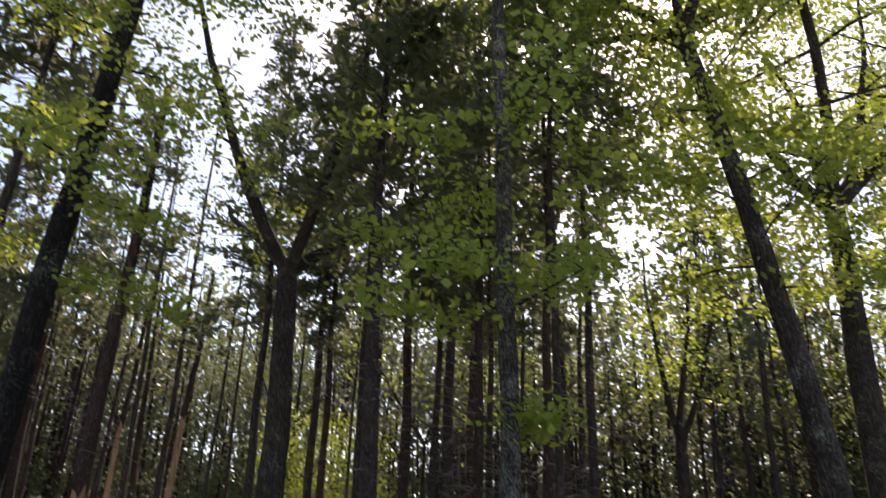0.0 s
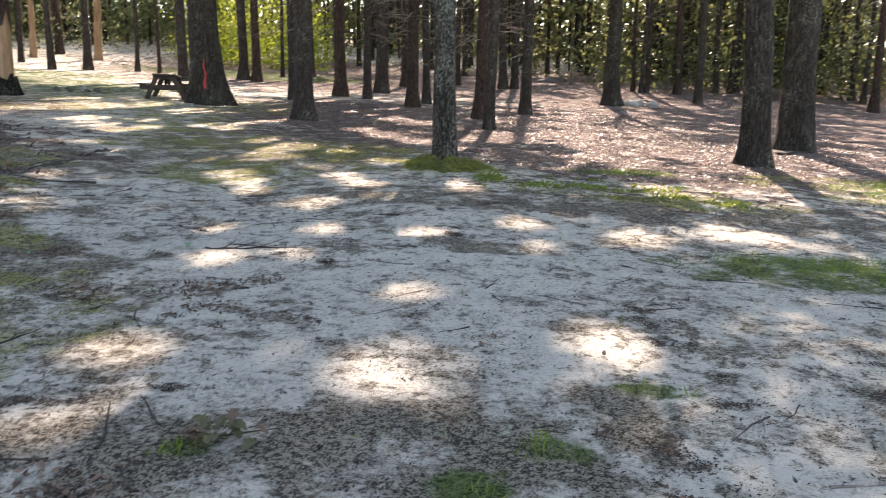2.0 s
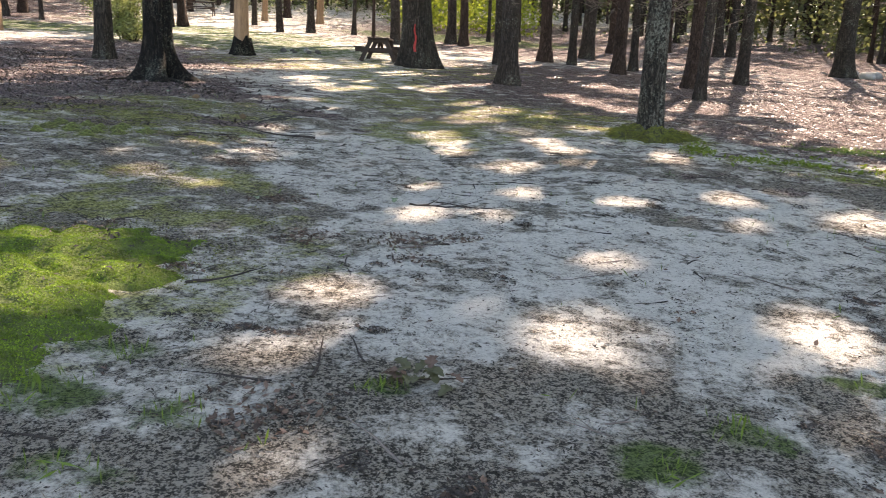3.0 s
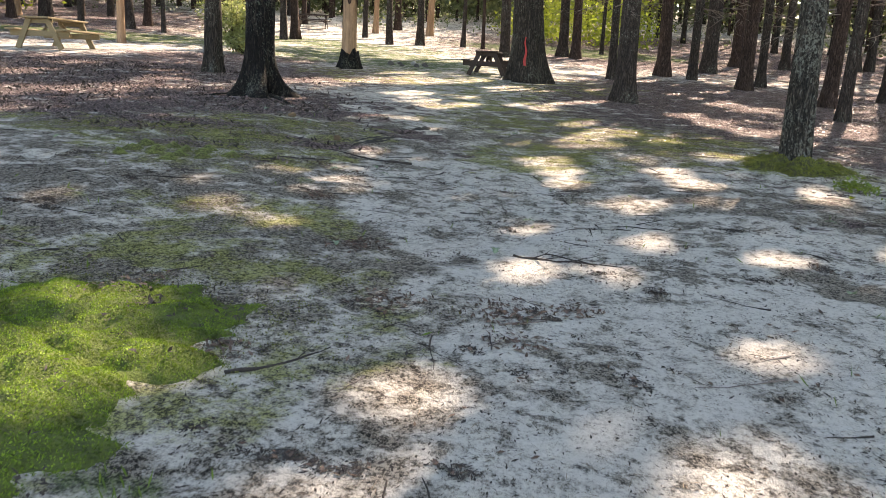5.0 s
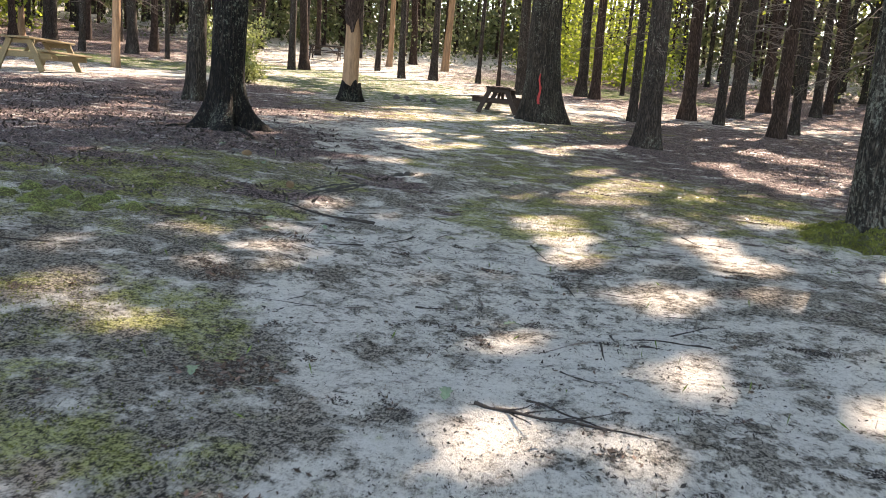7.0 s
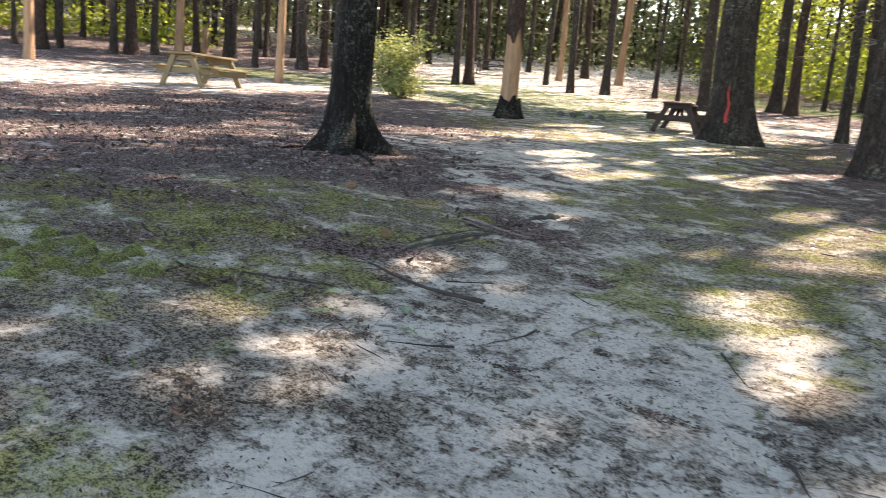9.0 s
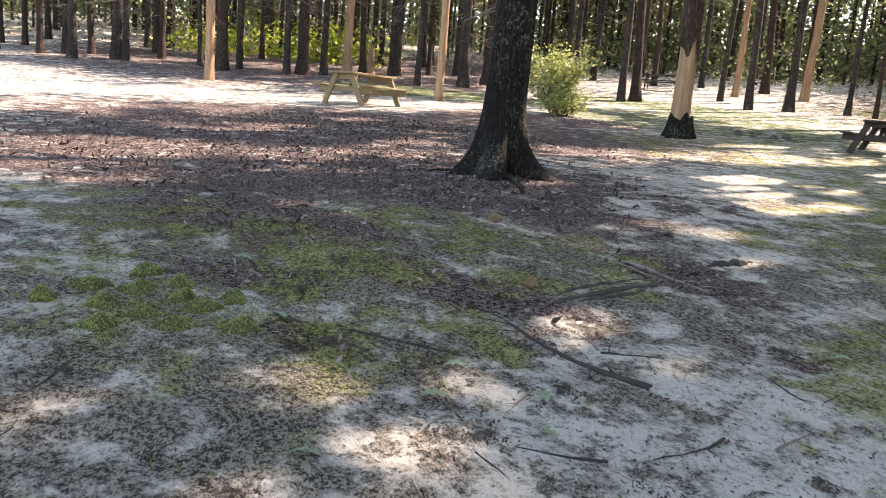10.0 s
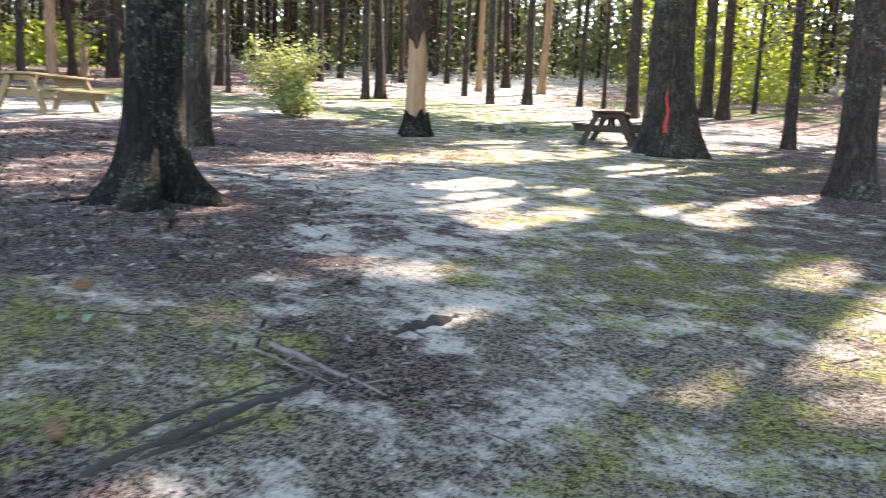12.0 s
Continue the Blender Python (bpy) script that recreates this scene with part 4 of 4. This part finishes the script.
thicket("undergrowth", "bright low bushes in the western stand", (48, 62), (44, 50), 1.3, 4000, 0.25, LIGHT_LEAF, 36)


# ---- shrub ----
def shrub(x, y, w, h, label, seed, count=3200):
    rng = random.Random(seed)
    t = thing("shrub", x, y, label, "shrub")
    lines, tips = [], []
    for i in range(16):
        a = rng.uniform(0, 2 * math.pi)
        line = limb(rng, (0.08 * math.cos(a), 0.08 * math.sin(a), -0.03), (math.cos(a) * w / h, math.sin(a) * w / h, 1), h * rng.uniform(0.6, 1.05), 0.015, 6, 0, 0.18, 0.2)
        lines.append(line)
        for q in line[2:]:
            tips.append(q[:3])
            a2 = rng.uniform(0, 2 * math.pi)
            s2 = limb(rng, q[:3], (math.cos(a2), math.sin(a2), 0.4), 0.3 * w, 0.006, 3, 0, 0.2, 0.3)
            lines.append(s2)
            tips += [v[:3] for v in s2[1:]]
    stuff(part("stem_wood", tubes("stem_wood", lines, 4), TWIG, t))
    c, a, b, ln, wd = broad_crown(rng, tips, max(1, count // len(tips)), 0.13, 0.095)
    part("foliage", leaves_mesh("foliage", c, a, b, ln, wd), SHRUB_LEAF, t)


shrub(-14.8, 23.9, 0.95, 2.1, "light green leafy shrub beside the clearing", 3, 5200)
shrub(-14.2, 23.5, 0.9, 0.9, "low light green shrub beside the clearing", 4, 2200)

shrub(23.6, 24.6, 1.7, 1.5, "dark green bush at the foot of a woodland tree", 6, 4200)


# ---- picnic tables ----
def board(bm, x, y, z, lx, ly, lz, turn=None):
    r = bmesh.ops.create_cube(bm, size=1.0)
    m = Matrix.Translation((x, y, z)) @ (turn if turn is not None else Matrix.Identity(4)) @ Matrix.Diagonal((lx, ly, lz, 1))
    bmesh.ops.transform(bm, matrix=m, verts=r["verts"])


def plank(name, mat, parent, x, y, z, lx, ly, lz, turn=None):
    bm = bmesh.new()
    board(bm, 0, 0, 0, lx, ly, lz)
    bmesh.ops.bevel(bm, geom=bm.edges[:], offset=0.006, segments=1, affect="EDGES")
    return part(name, bm, mat, parent, m=Matrix.Translation((x, y, z)) @ (turn if turn is not None else Matrix.Identity(4)))


def picnic_table(x, y, turn, mat, label, size=1.0):
    t = thing("picnic_table", x, y, label, "table", turn=turn)
    t.scale = (size, size, size)
    L = 1.85
    for i in range(5):
        plank("tabletop_plank", mat, t, 0.012 * (i % 2), (i - 2) * 0.147, 0.735, L, 0.138, 0.045)
    for s in (-1, 1):
        for k in (0, 1):
            plank("bench_plank", mat, t, 0.01 * k, s * (0.60 + k * 0.145), 0.445, L, 0.138, 0.045)
    for e in (-1, 1):
        ex = e * (L / 2 - 0.2)
        plank("bench_beam", mat, t, ex, 0, 0.352, 0.05, 1.55, 0.14)
        plank("top_beam", mat, t, ex, 0, 0.655, 0.05, 0.72, 0.11)
        for s in (-1, 1):
            plank("leg", mat, t, ex + e * 0.052, s * 0.40, 0.345, 0.05, 0.14, 0.82, Matrix.Rotation(s * radians(25), 4, "X"))
        plank("brace", mat, t, ex - e * 0.3, 0, 0.51, 0.04, 0.09, 0.62, Matrix.Rotation(e * radians(-55), 4, "Y"))
    return t


picnic_table(-17.35, 18.75, 103, TABLE_WOOD, "weathered yellow-brown wooden picnic table in the sunny clearing", 1.08)
picnic_table(-6.02, 23.75, 98, DARK_WOOD, "wooden picnic table darkened to a silhouette beside the massive tree", 0.9)
picnic_table(-21.1, 41.7, 20, DARK_WOOD, "small dark picnic table far across the clearing")


def stump(x, y, r, h, seed):
    t = thing("stump", x, y, "pale broken stump among the western pines", "stump")
    part("body", trunk_mesh("body", trunk_line((0.03, 0), (0, 0), h, seed, 0.02), r, h, sides=16, rings=14, flare=0.5, seed=seed, top=0.7, ridge=0.12, ragged=(0, 0.25)), BARE_WOOD, t)


stump(-30.3, 30.0, 0.17, 1.15, 4)

# ---- stones ----
def rock(name, x, y, sx, sy, sz, label, seed, mat=None):
    bm = bmesh.new()
    bmesh.ops.create_icosphere(bm, subdivisions=3, radius=1.0)
    for v in bm.verts:
        n1 = noise.noise(v.co * 1.3 + Vector((seed * 7.0, 0, 0)))
        n2 = noise.noise(v.co * 3.7 + Vector((0, seed * 5.0, 0)))
        v.co *= 1 + 0.3 * n1 + 0.1 * n2
        v.co = Vector((v.co.x * sx, v.co.y * sy, max(v.co.z, -0.5) * sz))
    ob = part(name, bm, mat or STONE)
    ob.matrix_basis = pose(x, y, ground_at(x, y) + sz * 0.3, 0, 0, seed * 47)
    for p in ob.data.polygons:
        p.use_smooth = True
    return tagged(ob, label, "rock")


rock("boulder", 13.6, 14.9, 0.6, 0.42, 0.3, "mossy dark grey boulder at the edge of the litter", 3, SOOT)
for i in range(8):
    a = 2 * math.pi * i / 8
    tagged(rock("fire_ring_stone", -9.0 + 0.62 * math.cos(a), 24.8 + 0.55 * math.sin(a), 0.10, 0.08, 0.06 + 0.02 * (i % 3), "small sooty stone of a fire ring", i + 11, STONE if i == 2 else SOOT), group="fire ring")
for i, (x, y) in enumerate([(11.2, 32.6), (11.6, 33.0), (12.1, 32.4), (10.9, 33.4)]):
    tagged(rock("stone", x, y, 0.35, 0.25, 0.2, "dark stone lying behind the forked tree", i + 30), group="stones")


for i, (x, y) in enumerate([(-6.59, 9.81), (-6.07, 10.03), (-5.75, 10.35), (-6.2, 9.6), (-5.4, 10.1), (-5.2, 11.2)]):
    tagged(rock("pebble", x, y, 0.03 + 0.01 * (i % 3), 0.028, 0.02, "small grey pebble near the roots of the dark tree", i + 50, SOOT), group="pebbles")

# ---- fallen wood and small things on the ground ----
def fallen(name, label, x, y, turn, length, r, seed, mat, side=3, group="", bendy=0.14):
    rng = random.Random(seed)
    d = (math.cos(radians(turn)), math.sin(radians(turn)), 0)
    n = max(5, int(length * 16))
    flat = limb(rng, (0, 0, 0), d, length, r, n, 0, bendy, 0.3)
    z0 = ground_at(x, y)
    line = [(px, py, ground_at(x + px, y + py) - z0 + rr * rng.uniform(0.1, 0.5), rr * rng.uniform(0.72, 1.28)) for px, py, _, rr in flat]
    lines = [line]
    for _ in range(side):
        k = rng.randint(1, n - 1)
        a = radians(turn) + rng.choice((-1, 1)) * rng.uniform(0.4, 0.9)
        sub = limb(rng, line[k][:3], (math.cos(a), math.sin(a), rng.uniform(0.0, 0.35)), length * rng.uniform(0.15, 0.4), max(line[k][3] * 0.5, 0.002), 4, -0.1, 0.18, 0.3)
        lines.append([(px, py, max(pz, ground_at(x + px, y + py) - z0 + 0.002), rr) for px, py, pz, rr in sub])
    ob = part(name, tubes(name, [line], 6), mat)
    ob.matrix_basis = pose(x, y, z0)
    for sub in lines[1:]:
        part("side_twig", tubes("side_twig", [sub], 5), mat, ob)
    return tagged(ob, label, "branch", group)


fallen("fallen_branch", "thin dead branch with side twigs on sunlit sand", -1.12, 5.4, -14, 0.75, 0.009, 2, TWIG, 6)
fallen("fallen_branch", "dark curved root-like branch half sunk in sand", -2.82, 8.22, 194, 1.0, 0.016, 3, TWIG, 3, bendy=0.14)
fallen("fallen_branch", "grey forked dead branch lying on moss", -3.92, 9.87, -16, 0.68, 0.022, 5, GREY_TWIG, 3, bendy=0.08)
fallen("fallen_branch", "grey forked dead branch lying on moss", -3.96, 9.78, -8, 0.5, 0.010, 8, GREY_TWIG, 5)
fallen("fallen_branch", "slim stick across the moss", -4.0, 7.55, 28, 0.55, 0.010, 6, TWIG, 0, bendy=0.05)
fallen("fallen_branch", "dark stick on the pale sand", -1.75, 3.2, 50, 0.5, 0.010, 7, TWIG, 1)
fallen("root", "surface root of the dark tree", -6.6, 11.75, -24, 0.95, 0.055, 9, BARK_DARK, 0, bendy=0.12)
fallen("root", "surface root of the dark tree", -6.95, 11.75, 218, 0.6, 0.05, 10, BARK_DARK, 0, bendy=0.12)
fallen("fallen_branch", "thick dead limb lying in the litter", 8.3, 14.9, 25, 1.6, 0.05, 11, TWIG, 2)


def surface_root(label, x, y, turn, length, r, seed):
    """A knobbly root that comes up out of the soil and dives back, with rootlets."""
    rng = random.Random(seed)
    z0 = ground_at(x, y)
    n = 22
    line, ang, px, py = [], radians(turn), 0.0, 0.0
    for i in range(n + 1):
        u = i / n
        up = math.sin(math.pi * u) ** 0.6
        rr = r * (0.35 + 0.75 * up) * rng.uniform(0.65, 1.35)
        line.append((px, py, ground_at(x + px, y + py) - z0 - 0.9 * r + up * r * 0.55, rr))
        ang += rng.uniform(-0.16, 0.16)
        px, py = px + math.cos(ang) * length / n, py + math.sin(ang) * length / n
    ob = part("root", tubes("root", [line], 10), ROOT_WOOD)
    for q in ob.data.polygons:
        q.use_smooth = True
    ob.matrix_basis = pose(x, y, z0)
    for k in range(6):
        q = line[rng.randint(3, n - 3)]
        a = radians(turn) + rng.choice((-1, 1)) * rng.uniform(0.5, 1.1)
        flat = limb(rng, q[:3], (math.cos(a), math.sin(a), -0.05), length * rng.uniform(0.15, 0.35), q[3] * 0.4, 8, -0.1, 0.22, 0.3)
        part("rootlet", tubes("rootlet", [[(u, v, min(w, ground_at(x + u, y + v) - z0 + 0.006 + 0.03 * (1 - m / 8)), rr) for m, (u, v, w, rr) in enumerate(flat)]], 5), ROOT_WOOD, ob)
    return tagged(ob, label, "root", "surface roots")


ROOT_WOOD = plain("weathered_root", (0.012, 0.011, 0.010), (0.10, 0.09, 0.078), 40, 0.95, 1.0, 0.03, (1, 0.35, 1))
surface_root("weathered grey surface root breaking out of the moss", -3.72, 8.6, 98, 1.2, 0.024, 4)
surface_root("weathered grey surface root breaking out of the moss", -3.76, 8.75, 94, 0.95, 0.015, 21)
surface_root("weathered grey surface root breaking out of the moss", -3.66, 8.8, 84, 0.8, 0.013, 22)
surface_root("short grey root stub in the needle mat", -3.62, 10.3, 62, 0.55, 0.04, 14)


def scatter_sticks():
    rng = random.Random(77)
    for i in range(280):
        x, y = rng.uniform(-7, 3.5), rng.uniform(1.6, 13)
        fallen("stick", "small dead twig on the forest floor", x, y, rng.uniform(0, 360), rng.uniform(0.10, 0.42), rng.uniform(0.003, 0.008), 200 + i, TWIG if i % 3 else GREY_TWIG, rng.randint(0, 2), "scattered twigs")


scatter_sticks()


def pine_cone(x, y, turn, seed):
    bm = bmesh.new()
    for k in range(9):
        t = k / 8
        r = 0.028 * math.sin(math.pi * (0.12 + 0.8 * t)) + 0.004
        for j in range(8):
            a = 2 * math.pi * (j + 0.5 * (k % 2)) / 8
            q = bmesh.ops.create_cone(bm, cap_ends=True, segments=4, radius1=0.010, radius2=0.002, depth=0.012)
            m = Matrix.Rotation(a, 4, "Z") @ Matrix.Translation((r, 0, 0.09 * t)) @ Matrix.Rotation(radians(60), 4, "Y")
            bmesh.ops.transform(bm, matrix=m, verts=q["verts"])
    ob = part("pine_cone", bm, CONE)
    ob.matrix_basis = pose(x, y, ground_at(x, y) + 0.028, 90, 0, turn)
    tagged(ob, "closed brown pine cone lying on the ground", "pine cone", "pine cones")


pine_cone(-4.0, 8.87, 60, 1)
pine_cone(-5.1, 9.8, 140, 2)


def strewn(name, label, mat, seed, count, box, size, slim, want, lie=0.25, lift=0.4):
    """Small loose pieces on the ground, where want(x, y) lets them lie."""
    rs = np.random.RandomState(seed)
    pts = []
    while len(pts) < count:
        x, y = rs.uniform(box[0], box[1]), rs.uniform(box[2], box[3])
        if rs.uniform() < want(x, y):
            pts.append((x, y, ground_at(x, y)))
    c = np.array(pts)
    a = unit(rs.normal(size=(count, 3)) * np.array([1, 1, lie]))
    b = unit(np.cross(a, unit(rs.normal(size=(count, 3)) * np.array([lie, lie, 0.1]) + np.array([0, 0, 1.0]))))
    s = size * rs.uniform(0.5, 1.4, count)
    c[:, 2] += s * lift * 0.3
    ob = part(name, leaves_mesh(name, c, a, b, s, s * slim * rs.uniform(0.6, 1.3, count)), mat)
    return tagged(ob, label, "litter", kind="stuff")


def piles(x, y):
    v = 0.0
    for px, py, r in ((-0.95, 4.35, 0.3), (-0.8, 4.0, 0.2), (-3.1, 7.4, 0.14), (-1.5, 4.3, 0.25), (-1.9, 3.4, 0.2), (-0.9, 2.1, 0.3), (-3.55, 7.6, 0.18), (-0.6, 4.55, 0.2), (-2.9, 6.3, 0.2), (-2.1, 5.2, 0.3)):
        v = max(v, 1 - math.hypot(x - px, y - py) / r)
    return max(0.0, v)


def clumped(x, y):
    return max(0.0, 0.9 * noise.noise(Vector((x * 1.1, y * 1.1, 4))) + 0.9 * noise.noise(Vector((x * 4, y * 4, 7))) + 0.5 * noise.noise(Vector((x * 11, y * 11, 2))))


strewn("dead_leaves", "brown curled dead leaves in small heaps", DEAD_LEAF, 51, 1500, (-4, 1, 1.5, 8), 0.034, 0.35, lambda x, y: piles(x, y) ** 1.5, 0.45, 0.5)
strewn("dead_leaves", "scattered brown dead leaves", DEAD_LEAF, 52, 3000, (-14, 10, 3.0, 20), 0.036, 0.45, lambda x, y: 0.05 + clumped(x, y) ** 1.5, 0.3, 0.5)
def heaps(x, y):
    """Debris swept together in small drifts."""
    v = noise.noise(Vector((x * 2.2, y * 3.0, 31))) + 0.7 * noise.noise(Vector((x * 6.5, y * 8.5, 17)))
    return max(0.0, v - 0.42) ** 1.2 * 2.0


strewn("bark_bits", "drifts of dark bark scraps and soil crumbs", TWIG, 71, 16000, (-5.5, 4.5, 1.2, 9.5), 0.026, 0.28, heaps, 0.22, 0.3)
strewn("bark_bits", "drifts of fine black crumbs", CRUMB, 72, 22000, (-5.5, 4.5, 1.2, 9.5), 0.012, 0.6, heaps, 0.3, 0.3)
strewn("dead_leaves", "brown scraps of leaf in the drifts", DEAD_LEAF, 73, 2600, (-5.5, 4.5, 1.2, 9.5), 0.028, 0.45, heaps, 0.3, 0.3)
strewn("bark_bits", "dark bits of bark and soil on the sand", TWIG, 53, 42000, (-8, 6, 1.0, 13), 0.022, 0.28, lambda x, y: 0.04 + clumped(x, y) ** 1.6, 0.15, 0.25)
strewn("bark_bits", "fine dark crumbs strewn over the sand", CRUMB, 63, 28000, (-6.5, 4.5, 1.0, 11), 0.014, 0.5, lambda x, y: 0.08 + clumped(x + 3, y) ** 1.3, 0.4, 0.4)
strewn("bark_bits", "curled dark bark flakes and leaf scraps", TWIG, 65, 2600, (-6.5, 4, 1.2, 9.5), 0.032, 0.3, lambda x, y: clumped(x - 4, y) ** 2, 0.3, 0.4)
strewn("bark_bits", "dark twigs and bark scraps in the litter", TWIG, 66, 5000, (-15, -3.4, 6.5, 17), 0.075, 0.3, lambda x, y: max(0.0, zone(LITTER, x, y) - 0.4), 0.7, 0.6)
strewn("bark_bits", "pale dry scraps in the litter", STRAW, 67, 2500, (-15, 10, 6.5, 20), 0.032, 0.2, lambda x, y: max(0.0, zone(LITTER, x, y) - 0.4), 0.5, 0.6)
strewn("dead_leaves", "brown leaves caught in the moss bed", TWIG, 68, 1500, (-3.6, -1.7, 1.8, 4.0), 0.028, 0.35, lambda x, y: clumped(x, y + 2) ** 2, 0.4, 7.0)
strewn("dry_needles", "dry straw-coloured pine needles on the ground", STRAW, 64, 16000, (-6.5, 4.5, 1.0, 12), 0.05, 0.035, lambda x, y: 0.15 + clumped(x, y + 5), 0.15, 0.3)
strewn("needle_litter", "brown needles and leaf litter under the pines", NEEDLE_LITTER, 54, 80000, (-18, 13, 7, 28), 0.05, 0.35, lambda x, y: max(0.0, min(1.0, zone(LITTER, x, y) * 1.6 - 0.5)), 0.4, 0.5)
strewn("moss_tufts", "short yellow-green moss tufts", MOSS_HAIR, 55, 46000, (-7, 4, 3, 13), 0.010, 0.6, lambda x, y: max(0.0, min(1.0, zone(MOSS, x, y) - 0.4 + 0.5 * noise.noise(Vector((x * 3, y * 3, 0))))), 2.5, 1.0)
strewn("grass_tufts", "thin green grass in sparse patches", GRASS, 56, 16000, (-4, 12, 1.2, 12), 0.05, 0.12, lambda x, y: max(0.0, min(1.0, zone(TURF, x, y) - 0.4 + 0.6 * noise.noise(Vector((x * 2.5, y * 2.5, 3))))), 4.0, 1.3)
strewn("weeds", "low green leafy weeds at the edge of the litter", OAK_LEAF, 74, 1500, (1.3, 4.2, 7.6, 10.6), 0.05, 0.5, lambda x, y: max(0.0, noise.noise(Vector((x * 2.2, y * 2.2, 12))) + 0.1) * max(0.0, 1 - abs(y + 0.45 * x - 10.0)), 0.6, 1.4)
strewn("grass_tufts", "few green blades among the litter", GRASS, 57, 500, (-6, 6, 1.2, 12), 0.05, 0.12, lambda x, y: max(0.0, clumped(y, x) - 0.25), 4.0, 1.3)

# ---- a fallen oak sprig by the path ----
def lobed_leaf(length, curl, seed):
    """An oak leaf: a lobed outline round a midrib, slightly curled."""
    rng = random.Random(seed)
    left, right, rib = [], [], []
    n = 12
    for i in range(n + 1):
        t = i / n
        w = length * (0.10 + 0.22 * math.sin(math.pi * min(1.0, t * 1.05)) * (0.6 + 0.4 * math.cos(t * 21 + seed)))
        if i in (0, n):
            w = 0.004
        z = curl * math.sin(math.pi * t) * length
        rib.append((t * length, 0, z))
        left.append((t * length, w, z + w * rng.uniform(0.1, 0.5)))
        right.append((t * length, -w, z + w * rng.uniform(0.1, 0.5)))
    verts = rib + left + right
    m = n + 1
    faces = []
    for i in range(n):
        faces.append((i, i + 1, m + i + 1, m + i))
        faces.append((i + 1, i, 2 * m + i, 2 * m + i + 1))
    return mesh_from("leaf", verts, faces)


def oak_sprig(x, y):
    rng = random.Random(6)
    t = thing("oak_sprig", x, y, "fallen oak sprig with brown and green lobed leaves", "sprig")
    part("stem", tubes("stem", [limb(rng, (-0.12, 0, 0.012), (1, 0.1, 0.08), 0.3, 0.005, 6, -0.05, 0.1, 0.4)], 6), TWIG, t)
    for i in range(15):
        a = rng.uniform(0, 360)
        m = pose(rng.uniform(-0.1, 0.14), rng.uniform(-0.05, 0.05), 0.010 + 0.003 * i, rng.uniform(-14, 14), rng.uniform(-16, 2), a)
        part("leaf", lobed_leaf(rng.uniform(0.06, 0.10), 0.15, i), DEAD_LEAF if i % 4 == 1 else SPRIG_LEAF, t, m=m)


oak_sprig(-0.42, 2.42)


def fallen_leaves():
    rng = random.Random(12)
    shape = [lobed_leaf(0.10, 0.10, k) for k in range(4)]
    for me in shape:
        me.materials.append(PALE_LEAF)
    for k in range(22):
        x, y = rng.uniform(-6, 1.5), rng.uniform(5, 11.5)
        ob = new("fallen_leaf", shape[k % 4])
        ob.matrix_basis = pose(x, y, ground_at(x, y) + 0.010, rng.uniform(-12, 12), rng.uniform(-12, 4), rng.uniform(0, 360))
        tagged(ob, "fallen grey-green lobed oak leaf on the ground", "leaf", "fallen leaves")


fallen_leaves()
